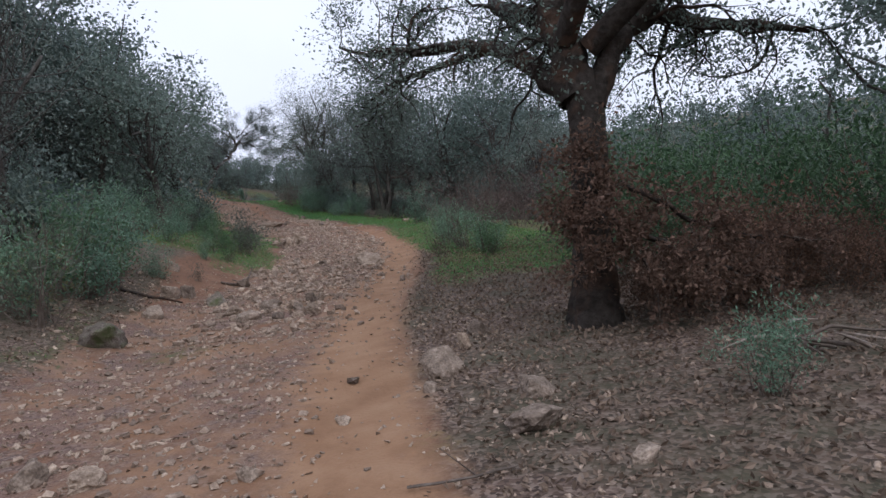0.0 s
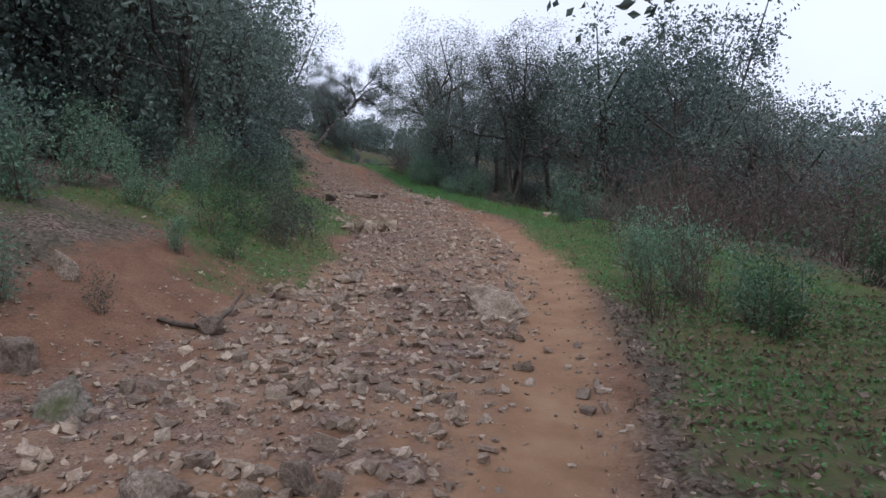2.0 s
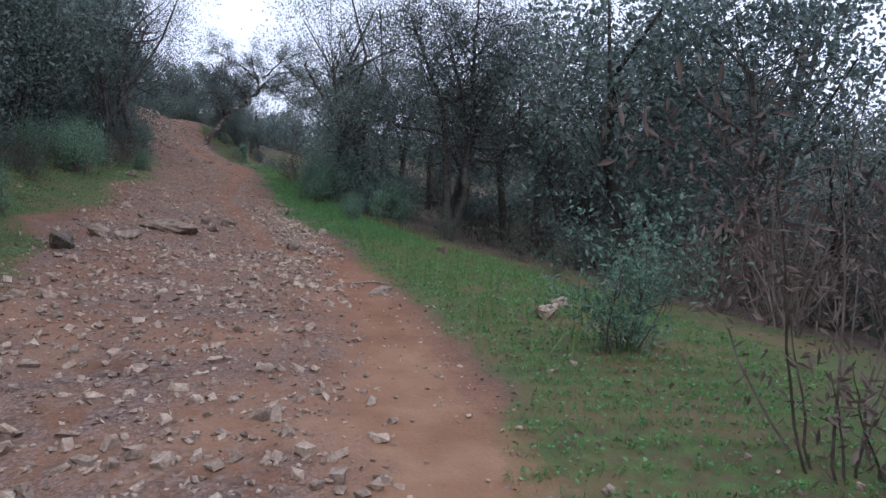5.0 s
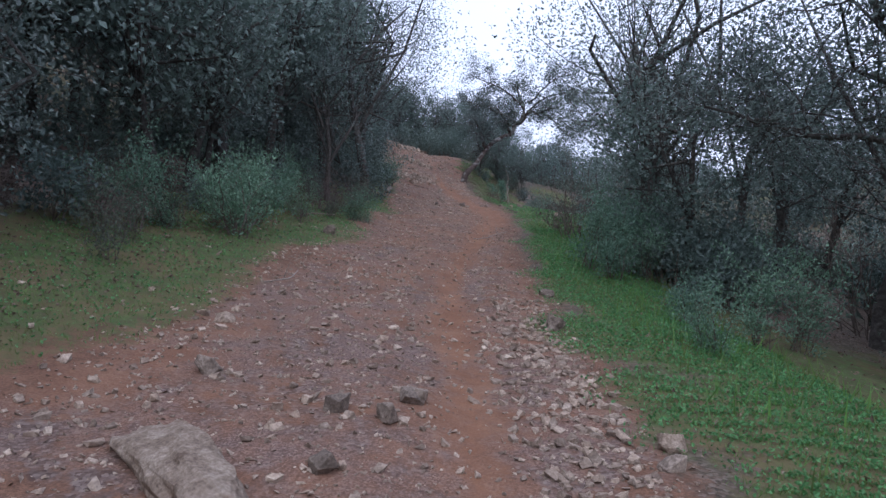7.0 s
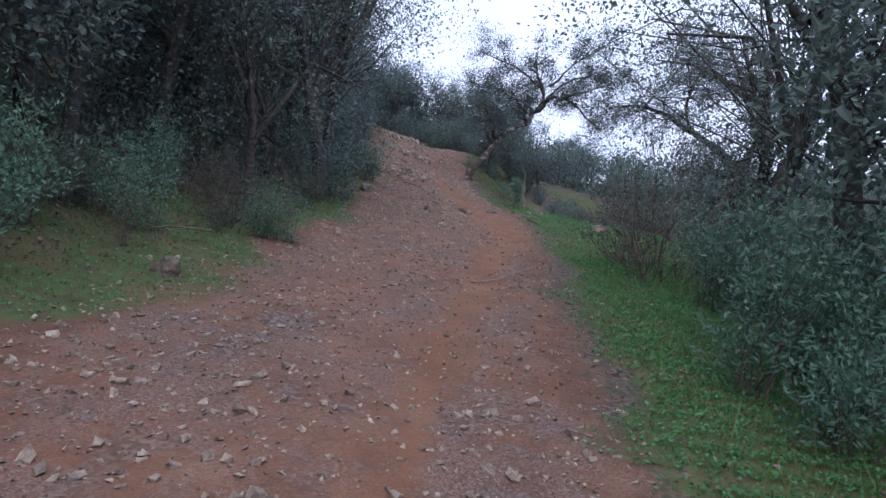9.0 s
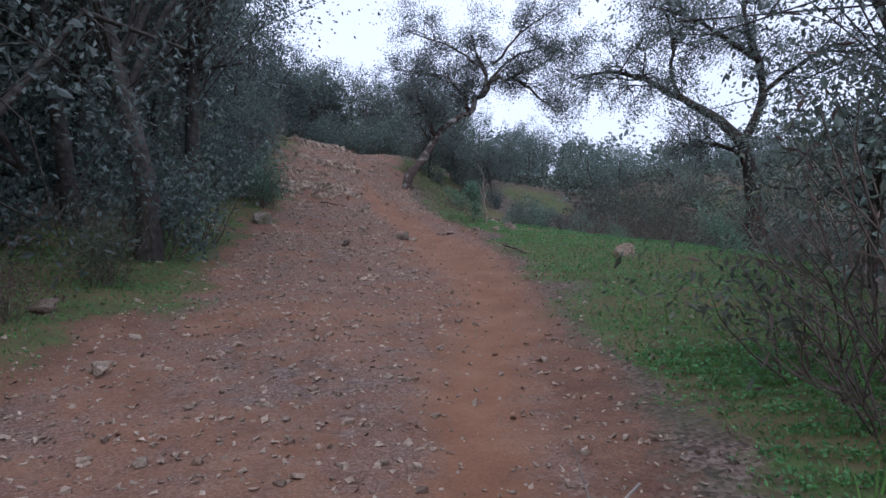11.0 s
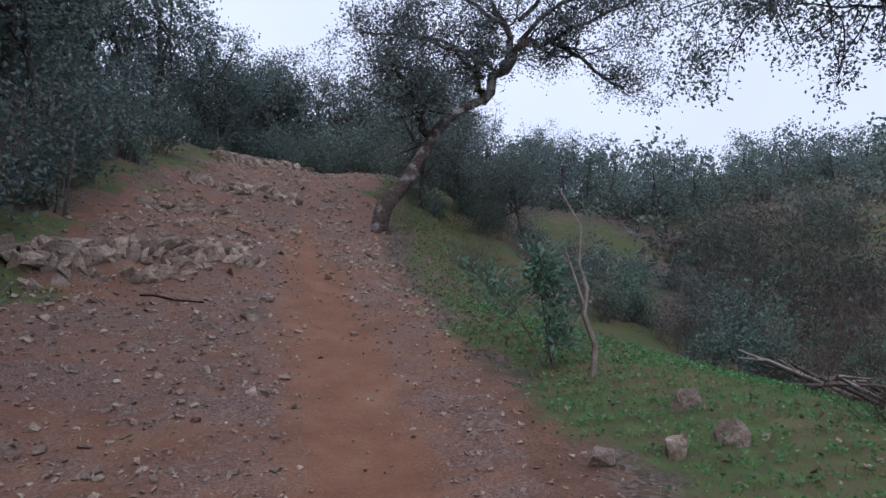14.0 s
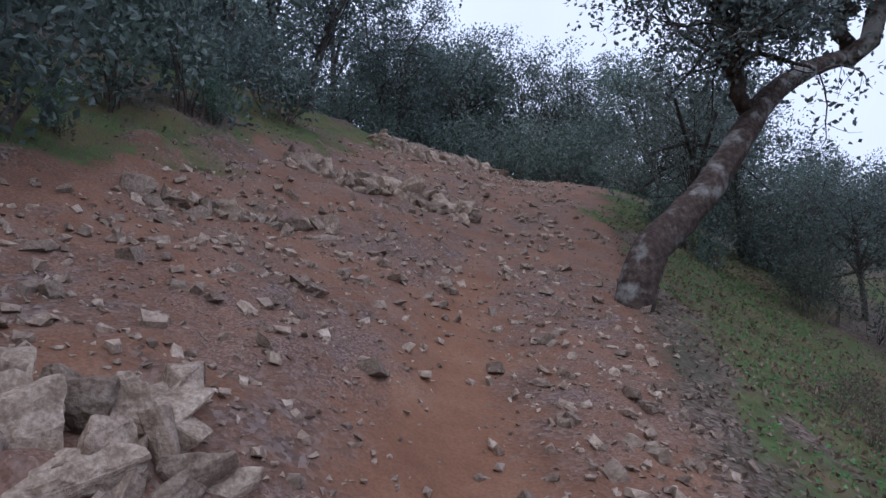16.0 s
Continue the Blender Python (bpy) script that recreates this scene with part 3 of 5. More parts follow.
def rock(x, y, wide, deep, high, mat, label, seed, yaw=0.0, group="", name="rock", tilt=6.0, sharp=False):
    """One broken rock with chipped corners and rough faces, bedded in the ground."""
    rng = np.random.default_rng(seed)
    bm = bmesh.new()
    for p in unit(rng.normal(size=(13 if sharp else 16, 3))):
        box = p / np.abs(p).max() * 0.72 + p * 0.28
        bm.verts.new(box * rng.uniform(0.6 if sharp else 0.86, 1.06))
    bmesh.ops.convex_hull(bm, input=bm.verts)
    bmesh.ops.delete(bm, geom=[v for v in bm.verts if not v.link_faces], context="VERTS")
    bmesh.ops.bevel(bm, geom=bm.edges[:], offset=0.05, segments=1, affect="EDGES", profile=0.6)
    bmesh.ops.triangulate(bm, faces=bm.faces[:])
    for size in (0.55, 0.34, 0.22) if wide > 0.22 else (0.5,):
        long = [g for g in bm.edges if g.calc_length() > size]
        bmesh.ops.subdivide_edges(bm, edges=long, cuts=1)
        bmesh.ops.triangulate(bm, faces=bm.faces[:])
    low, top = np.array([v.co for v in bm.verts]).min(0), np.array([v.co for v in bm.verts]).max(0)
    for v in bm.verts:
        p = np.array(v.co)
        bed = noise.noise((p[0] * 0.8 + seed, p[1] * 0.8, p[2] * 4.0))
        p = p * (1 + 0.1 * noise.noise((p[0] * 2.1 + seed, p[1] * 2.1, p[2] * 2.1)) + 0.07 * bed + 0.09 * noise.noise((p[0] * 5 + seed, p[1] * 5, p[2] * 5)))
        v.co = (p - (low + top) / 2) / (top - low) * np.array([wide, deep, high * 1.4])
    me = bpy.data.meshes.new(name)
    bm.to_mesh(me)
    bm.free()
    me.materials.append(mat)
    ob = new(name, me)
    px, py, pz = spot(x, y)
    ob.matrix_basis = pose(px, py, pz + high * 0.2, rng.normal() * tilt, rng.normal() * tilt, yaw)
    return tagged(ob, label, "rock", group)


rng = np.random.default_rng(5)


def gravel_on_trail():
    xs, ys, sz = [], [], []

    def add(n, s0, s1, d0, d1, small, big):
        n = int(n * (1.7 if s1 <= 33 else 1.3))
        x, y = spread(rng, n, s0, s1, d0, d1)
        xs.append(x), ys.append(y)
        sz.append(0.88 * (small + (big - small) * rng.power(0.42, n)))

    add(2400, 12, 24, -4.0, -0.3, 0.025, 0.1)
    add(600, 20, 27, -2.4, 0.2, 0.05, 0.19)
    add(1500, 23, 33, -2.0, 0.6, 0.035, 0.14)
    add(900, 33, 40, -2.6, 0.8, 0.035, 0.15)
    add(450, 37, 46, 0.1, 1.1, 0.04, 0.14)
    add(1300, 39, 50, -3.0, 0.9, 0.03, 0.12)
    add(900, 39.5, 47.5, 0.35, 1.0, 0.03, 0.1)
    add(1200, 49, 60, -2.6, 0.8, 0.025, 0.085)
    add(1000, 60, 71, -3.3, -0.3, 0.025, 0.12)
    add(1000, 70, 77, -3.0, 1.3, 0.025, 0.12)
    add(1500, 73, 92, -3.4, 1.4, 0.04, 0.17)
    add(150, 73, 82, -3.2, 0.9, 0.1, 0.24)
    add(90, 82, 91, -3.2, 0.6, 0.1, 0.26)
    add(350, 12, 26, 0.6, 5.0, 0.025, 0.09)
    add(450, 28, 72, 0.9, 3.2, 0.02, 0.09)
    add(450, 27, 72, -5.0, -2.4, 0.025, 0.12)
    x, y, s = np.concatenate(xs), np.concatenate(ys), np.concatenate(sz)
    way, d, _ = along(x, y)
    keep = bands(way, d, x, y)[0] < rng.uniform(0.0, 1.1, len(x)) ** 0.6
    lay_stones("trail_stones", "loose broken grey and tan stones strewn over the trail", rng, x[keep], y[keep], s[keep], STONE, 0.62, singles=300)


gravel_on_trail()


def chips_on_trail():
    x, y = spread(rng, 44000, 13, 78, -3.1, 1.25)
    way, d, _ = along(x, y)
    keep = bands(way, d, x, y)[0] < rng.uniform(0.2, 1.2, len(x))
    x, y = x[keep], y[keep]
    lay_stones("stone_chips", "small stone chips and grit on red soil", rng, x, y, 0.015 + 0.042 * rng.power(0.7, len(x)), STONE, 0.5, True)


chips_on_trail()

# Rocks that stand out: x, y, width, depth, height.
ROCKS_START = [
    (-4.54, 8.82, 0.5, 0.4, 0.36), (-0.43, 6.27, 0.32, 0.26, 0.24), (-0.53, 5.89, 0.12, 0.1, 0.08), (-0.12, 7.86, 0.22, 0.2, 0.15), (-0.26, 7.19, 0.14, 0.1, 0.16),
    (0.24, 5.58, 0.3, 0.24, 0.16), (0.16, 4.97, 0.42, 0.3, 0.13), (-1.49, 4.64, 0.14, 0.11, 0.09), (-2.48, 4.77, 0.28, 0.2, 0.1), (-2.96, 4.93, 0.26, 0.2, 0.16),
    (0.60, 4.34, 0.16, 0.12, 0.08), (-4.60, 10.32, 0.26, 0.2, 0.18), (-1.12, 5.51, 0.13, 0.1, 0.05), (-1.20, 6.54, 0.2, 0.1, 0.05),
]
ROCKS_BEND = [
    (-4.19, 11.65, 0.33, 0.28, 0.22), (-4.91, 11.66, 0.3, 0.25, 0.2), (-4.72, 11.92, 0.26, 0.2, 0.22), (-3.58, 10.61, 0.28, 0.24, 0.16), (-3.10, 10.90, 0.34, 0.2, 0.16),
    (-3.16, 10.08, 0.36, 0.26, 0.16), (-2.76, 10.02, 0.16, 0.14, 0.12), (-2.33, 10.22, 0.26, 0.2, 0.15), (-2.64, 10.74, 0.2, 0.16, 0.12), (-2.53, 11.15, 0.2, 0.14, 0.18),
    (-4.31, 13.45, 0.24, 0.2, 0.16), (-4.41, 14.43, 0.18, 0.15, 0.1), (-3.91, 15.96, 0.2, 0.16, 0.13), (-2.05, 14.64, 0.62, 0.42, 0.2), (-3.95, 16.22, 0.2, 0.17, 0.15),
    (-4.01, 15.81, 0.2, 0.13, 0.1), (-3.15, 15.33, 0.24, 0.14, 0.1), (-3.68, 14.62, 0.15, 0.1, 0.12), (-5.50, 13.22, 0.22, 0.18, 0.22),
]
ROCKS_VERGE = [
    (-8.08, 29.22, 1.35, 0.42, 0.22), (-8.07, 27.96, 0.42, 0.26, 0.17), (-8.47, 27.86, 0.34, 0.26, 0.2), (-8.16, 26.61, 0.4, 0.3, 0.24), (-3.82, 25.72, 0.26, 0.16, 0.1),
    (-1.90, 25.82, 0.3, 0.2, 0.1), (-2.05, 24.98, 0.3, 0.24, 0.13), (-5.87, 29.02, 0.34, 0.24, 0.16), (-7.78, 30.96, 0.22, 0.16, 0.1), (-9.28, 30.50, 0.2, 0.15, 0.13),
    (-10.29, 31.65, 0.2, 0.13, 0.1), (-8.03, 30.46, 0.18, 0.14, 0.12), (-7.68, 30.51, 0.22, 0.16, 0.12), (-7.58, 29.71, 0.16, 0.13, 0.12), (-6.03, 31.31, 0.2, 0.15, 0.12),
    (-5.98, 30.96, 0.15, 0.12, 0.1), (-3.56, 30.32, 0.32, 0.2, 0.14), (-7.78, 31.06, 0.2, 0.16, 0.1),
]
ROCKS_CLIMB = [
    (-13.84, 37.87, 0.3, 0.24, 0.2), (-16.92, 43.16, 0.28, 0.2, 0.14), (-7.75, 34.10, 0.24, 0.2, 0.16), (-8.51, 35.99, 0.26, 0.18, 0.1), (-15.15, 42.27, 0.14, 0.1, 0.1),
    (-20.60, 50.81, 0.42, 0.34, 0.3), (-20.11, 51.47, 0.16, 0.12, 0.08), (-18.50, 51.43, 0.22, 0.17, 0.13), (-17.40, 51.19, 0.34, 0.24, 0.16), (-17.15, 51.14, 0.2, 0.16, 0.1),
    (-17.06, 52.30, 0.2, 0.12, 0.06), (-16.86, 52.35, 0.24, 0.14, 0.07), (-17.49, 49.18, 0.36, 0.16, 0.12), (-16.21, 53.50, 0.22, 0.2, 0.16), (-15.91, 53.76, 0.2, 0.15, 0.15),
    (-16.22, 54.31, 0.26, 0.16, 0.15), (-16.56, 53.15, 0.18, 0.13, 0.1), (-12.77, 49.32, 0.34, 0.28, 0.2), (-20.64, 55.22, 0.2, 0.16, 0.15), (-20.94, 55.87, 0.24, 0.18, 0.1),
]
ROCKS_GULLY = [
    (-19.05, 61.23, 0.4, 0.3, 0.22), (-19.02, 62.7, 0.5, 0.35, 0.3), (-19.34, 62.47, 0.36, 0.26, 0.2), (-18.85, 61.8, 0.45, 0.3, 0.25), (-19.15, 61.75, 0.3, 0.22, 0.18),
    (-18.6, 61.3, 0.36, 0.26, 0.2), (-18.7, 62.2, 0.3, 0.24, 0.2), (-18.9, 60.9, 0.26, 0.2, 0.14), (-18.4, 62.6, 0.4, 0.3, 0.22), (-19.2, 60.95, 0.22, 0.16, 0.12),
]
for n, rows in enumerate((ROCKS_START, ROCKS_BEND, ROCKS_VERGE, ROCKS_CLIMB, ROCKS_GULLY)):
    for k, (x, y, w, dp, h) in enumerate(rows):
        big = w > 0.35
        mat = MOSSY_STONE if (n, k) in ((0, 0), (1, 0), (2, 3), (3, 5)) else (PALE_STONE if w > 0.55 or (n + k) % 4 == 0 else ROCK)
        text = "mossy grey boulder beside the trail" if mat == MOSSY_STONE else "large pale stone slab bedded in the trail" if w > 0.55 else "pale broken stone lying on soil" if mat == PALE_STONE else "grey brown angular stone lying on soil"
        rock(x, y, w, dp, h, mat, text, 40 * n + k, yaw=(37 * k + 13 * n) % 180 if w < 0.9 else 160, group="stones beside the trail")


def rock_step(name, rows, rng, label):
    """A broken ledge: blocks side by side in courses, one rock shelf with its blocks as parts."""
    base = thing(name, label, "rock ledge", where=spot(*rows[0][:2]))
    inv = Matrix.Translation(base.location).inverted()
    for k, (x, y, w, dp, h, up, yaw) in enumerate(rows):
        ob = rock(x, y, w, dp, h, PALE_STONE, "", int(rng.integers(1e6)), yaw, name="block", tilt=16.0, sharp=True)
        for key in ("label", "category"):
            if key in ob:
                del ob[key]
        m = ob.matrix_basis.copy()
        m.translation.z += up
        ob.parent = base
        ob.matrix_basis = inv @ m
    return base


def ledge_rows(s0, d0, s1, d1, courses, size, rng):
    """Blocks along a line across the trail, in courses that step up and back."""
    rows = []
    (x0, y0), (x1, y1) = at(s0, d0), at(s1, d1)
    run = np.hypot(x1 - x0, y1 - y0)
    yaw = np.degrees(np.arctan2(y1 - y0, x1 - x0))
    for c in range(courses):
        n = int(run / (size * 0.5))
        for k in range(n):
            f = (k + rng.uniform(0.1, 0.9)) / n
            back = 0.17 * c + rng.uniform(-0.1, 0.12)
            t = np.array([x1 - x0, y1 - y0]) / run
            nx, ny = -t[1], t[0]
            if nx * AXIS[0] + ny * AXIS[1] < 0:
                nx, ny = -nx, -ny
            w = size * (0.45 + 1.5 * rng.power(0.6))
            rows.append((x0 + (x1 - x0) * f + nx * back, y0 + (y1 - y0) * f + ny * back, w, size * rng.uniform(0.5, 0.95), size * rng.uniform(0.35, 0.9), 0.035 * c - 0.04 + rng.normal() * 0.02, yaw + rng.normal() * 20))
    return rows


lrng = np.random.default_rng(77)
rock_step("rock_ledge", ledge_rows(71.0, -3.1, 72.9, -0.75, 4, 0.24, lrng), lrng, "broken pale rock ledge stepping up across the trail")
rock_step("rock_ledge", ledge_rows(75.8, -2.9, 76.6, -1.4, 2, 0.2, lrng), lrng, "low rough rock shelf on the climb")
rock_step("rock_ledge", ledge_rows(79.0, -2.6, 80.2, -0.4, 3, 0.26, lrng), lrng, "low worn rock shelf on the climb")
rock_step("rock_ledge", ledge_rows(86.5, -3.2, 90.0, -0.6, 4, 0.42, lrng), lrng, "pale layered rock outcrop at the crest")
rock_step("rock_ledge", ledge_rows(31.6, -2.1, 33.0, -1.4, 2, 0.34, lrng), lrng, "small flat rock outcrop at the bank's foot")

# ---- plants: each kind is built a few times and then copied ----
BUSH = dict(levels=2, steps=(5, 4, 3, 3), kids=(4, 3), angle=(18, 45), ratio=(0.5, 0.85), twist=0.14, lift=(0.1, 0.06, 0.04), bare=1)

prng = np.random.default_rng(11)
AWAY = []


def keep_model(ob):
    AWAY.append(ob)
    return ob


def lobed_oak(label, rng, high, wide, lobes, per, size, inner, leaf=None, limbs=6, lean=0.0, skirt=0.12):
    """A full oak: trunk, limbs and a crown of many leafy clumps with gaps between them."""
    base = thing("holm_oak", label, "tree", "oaks on the hillside")
    mid, half = np.array([lean, 0.0, (1 + skirt) / 2 * high]), np.array([wide / 2, wide / 2, (1 - skirt) / 2 * high])
    top = (rng.normal() * 0.2 + lean * 0.6, rng.normal() * 0.2, 0.6 * high)
    trunk = [(0, 0, -0.3, 0.022 * high), (0.05, 0.03, 0.1 * high, 0.017 * high), (top[0] * 0.5 - 0.08, top[1] * 0.5 + 0.08, 0.33 * high, 0.013 * high), (*top, 0.007 * high)]
    part("trunk", mesh("trunk", *tubes([trunk], 9), GREY_BARK, True), base)
    cs, rs = [], []
    for k in range(lobes):
        u = unit(rng.normal(size=3) + [0, 0, 0.25])
        c = mid + u * half * rng.uniform(0.45, 0.92) * (1 + 0.22 * math.sin(3 * math.atan2(u[1], u[0]) + lobes))
        cs.append(c)
        rs.append(wide * rng.uniform(0.09, 0.17))
    ways = []
    for k, c in enumerate(cs):
        q = np.array(trunk[2 + k % 2][:3]) * [1, 1, rng.uniform(0.7, 1.0)]
        bow = (q + c) / 2 + rng.normal(size=3) * 0.4 + [0, 0, 0.15]
        r = 0.05 if k < limbs else 0.014
        ways.append([(*q, r), (*(0.6 * bow + 0.4 * q), r * 0.85), (*bow, r * 0.7), (*c, r * 0.35)])
    for w in ways[:limbs]:
        part("limb", mesh("limb", *tubes([w], 6), GREY_BARK, True), base)
    if lobes > limbs and per > 60:
        tagged(part("twigwork", mesh("twigwork", *tubes(ways[limbs:], 4), GREY_BARK, True), base), kind="stuff")
    ps, outs = [], []
    for c, r in zip(cs, rs):
        n = int(per * rng.uniform(0.5, 1.5))
        u = unit(rng.normal(size=(n, 3)) + [0, 0, 0.2])
        ps.append(c + u * r * rng.uniform(0.35, 1.25, (n, 1)) * [1, 1, 0.8])
        outs.append(u)
    v, f = leaf_cloud(rng, np.concatenate(ps), *size, 0.0, np.concatenate(outs))
    if inner:
        k = rng.integers(lobes, size=inner)
        p = np.array(cs)[k] + rng.normal(size=(inner, 3)) * np.array(rs)[k, None] * 0.4
        v2, f2 = leaf_cloud(rng, p, size[0] * 1.5, size[1] * 1.7, 0.0)
        v, f = np.concatenate([v, v2]), np.concatenate([f, f2 + len(v)])
    part("crown", mesh("crown", v, f, leaf or OAK_LEAF), base)
    return base


OAKS = [keep_model(lobed_oak("dense dark green holm oak with a rounded crown", np.random.default_rng(20 + k), 6.4 + 0.5 * k, 5.2 - 0.3 * k, 42, 95, (0.108, 0.064), 1000, lean=0.3 * (k - 1))) for k in range(4)]
HIGH_OAKS = [keep_model(lobed_oak("grey-green holm oak leaning over the verge", np.random.default_rng(26 + k), 7.0, 6.0, 50, 135, (0.066, 0.038), 60, PALE_OAK_LEAF, lean=0.2 * k, skirt=0.3)) for k in range(2)]
MULTI = [keep_model(lobed_oak("grey-green oak with a ragged crown down to its foot", np.random.default_rng(30 + k), 4.6, 4.3, 40, 95, (0.088, 0.05), 300, PALE_OAK_LEAF, lean=0.25 * (k - 1), skirt=0.08)) for k in range(3)]
FAR_OAKS = [keep_model(lobed_oak("dark holm oak far up the slope", np.random.default_rng(40 + k), 6.0, 5.0, 30, 32, (0.2, 0.125), 220, limbs=4, skirt=0.0)) for k in range(3)]



def shrub(name, label, rng, leaf, bark, stems, high, thick, per, spread_, size, opts=BUSH, wide=0.55, group="scrub beside the trail", category="shrub", twigs=34, leaves=850):
    base = thing(name, label, category, group)
    lines, tips = [], []
    for k in range(stems):
        a = rng.uniform(0, 2 * np.pi)
        r = rng.uniform(0, 0.2) * high
        d = (wide * rng.uniform(0.1, 1.0) * np.cos(a), wide * rng.uniform(0.1, 1.0) * np.sin(a), 1)
        grow(rng, (r * np.cos(a), r * np.sin(a), -0.06), d, high * rng.uniform(0.25, 0.8), thick, 0, opts, lines, tips)
    lines = sorted(lines, key=lambda q: -q[0][3])[:twigs]
    tagged(part("twigwork", mesh("twigwork", *tubes(lines, 4), bark), base), kind="stuff")
    if per:
        tips = [tips[i] for i in rng.permutation(len(tips))[: leaves // per]]
        part("foliage", mesh("foliage", *crown(rng, tips, per, spread_, *size, 0.3), leaf), base)
    return base


ROSES = [keep_model(shrub("rockrose", "grey-green rockrose bush with long soft leaves", np.random.default_rng(50 + k), ROSE_LEAF, TWIG, 8, 1.0, 0.011, 7, 0.055, (0.062, 0.024), leaves=1900)) for k in range(4)]
GREENS = [keep_model(shrub("evergreen_shrub", "dark glossy evergreen shrub", np.random.default_rng(60 + k), GREEN_LEAF, TWIG, 8, 1.0, 0.012, 6, 0.06, (0.068, 0.026), leaves=1300)) for k in range(3)]
DARKS = [keep_model(shrub("oak_scrub", "dense dark oak scrub", np.random.default_rng(65 + k), OAK_LEAF, TWIG, 9, 1.0, 0.014, 8, 0.1, (0.095, 0.058), wide=0.9, leaves=850, twigs=14)) for k in range(4)]
GREYS = [keep_model(shrub("grey_scrub", "grey twiggy scrub with small leaves", np.random.default_rng(70 + k), GREY_LEAF, TWIG, 10, 1.0, 0.008, 7, 0.08, (0.08, 0.024), leaves=700, twigs=28)) for k in range(3)]
HEATHS = [keep_model(shrub("dry_heath", "dry purplish-brown heath bush", np.random.default_rng(80 + k), DRY_LEAF, TWIG, 12, 1.0, 0.008, 8, 0.08, (0.07, 0.016), wide=0.9, leaves=760, twigs=28)) for k in range(3)]
TWIGS = [keep_model(shrub("bare_brush", "leafless brush of thin grey-brown twigs", np.random.default_rng(90 + k), DRY_LEAF, TWIG, 10, 1.0, 0.008, 2, 0.1, (0.06, 0.015), BUSH, leaves=160, twigs=110)) for k in range(3)]
DEADS = [keep_model(shrub("dead_oak_branch", "fallen oak branch with dry brown leaves", np.random.default_rng(95 + k), DEAD_LEAF, TWIG, 9, 1.0, 0.016, 12, 0.07, (0.046, 0.024), wide=1.5, leaves=3400, twigs=60, group="dead branches under the oak", category="branch")) for k in range(2)]
REEDS = [keep_model(shrub("dry_grass_clump", "clump of tall dry straw-coloured grass", np.random.default_rng(98 + k), STRAW, STRAW, 60, 1.0, 0.004, 0, 0.1, (0.04, 0.01), dict(BUSH, levels=0, kids=(0,), lift=(-0.02,)), wide=0.7, category="grass", twigs=60)) for k in range(2)]


THICKS = [keep_model(shrub("oak_scrub", "tall dense thicket of dark oak scrub", np.random.default_rng(65 + k), OAK_LEAF, TWIG, 10, 1.0, 0.012, 9, 0.07, (0.06, 0.038), wide=0.9, leaves=1250, twigs=12)) for k in range(4)]


def plant(models, x, y, size, rng=prng, turn=None, sink=0.03, tall=1.0):
    if models is DARKS and size > 1.2:
        models = THICKS
    ob = models[int(rng.integers(len(models)))]
    c = copy_thing(ob, pose(*spot(x, y, sink), rng.normal() * 3, rng.normal() * 3, rng.uniform(0, 360) if turn is None else turn))
    c.scale = (size, size, size * tall)
    return c


def plants(models, rows):
    for x, y, size, *tall in rows:
        plant(models, x, y, size, tall=tall[0] if tall else 1.0)


# Oaks that stand out: x, y, size.
plants(OAKS, [(-8.8, 20.4, 0.95), (-9.77, 24.81, 1.0), (-10.42, 20.27, 0.9), (-13.10, 16.45, 1.0), (-13.62, 28.49, 1.1), (-11.48, 11.78, 0.8), (-16.56, 32.46, 1.0), (-16.88, 36.95, 1.0), (-19.62, 40.43, 1.0),
              (-20.6, 46.3, 1.0), (-22.35, 42.92, 1.15), (-23.10, 48.74, 1.0), (-25.12, 52.12, 1.0), (-27.86, 56.11, 0.95), (-30.69, 60.09, 0.95), (-33.34, 65.38, 0.9)])
plants(OAKS, [(0.0, 33.3, 1.15), (1.9, 30.8, 1.0)])
plants(OAKS, [(1.5, 38.0, 1.3), (-1.5, 43.0, 1.3), (3.5, 34.5, 1.25), (-7.22, 39.99, 0.75), (-6.72, 44.65, 0.85), (-4.64, 48.09, 1.0), (-25.97, 72.97, 0.75), (-29.22, 77.95, 0.85), (-36.90, 73.37, 0.85), (-33.96, 81.92, 0.95), (-38.95, 78.87, 1.0)])
plants(MULTI, [(-0.45, 38.53, 1.0), (-9.15, 47.04, 0.75), (-22.74, 69.59, 0.5), (-23.93, 66.77, 0.7), (-25.34, 68.96, 0.7), (3.1, 27.0, 0.9), (-12.17, 21.22, 1.1), (-9.86, 15.35, 0.9), (-9.46, 11.23, 0.9)])


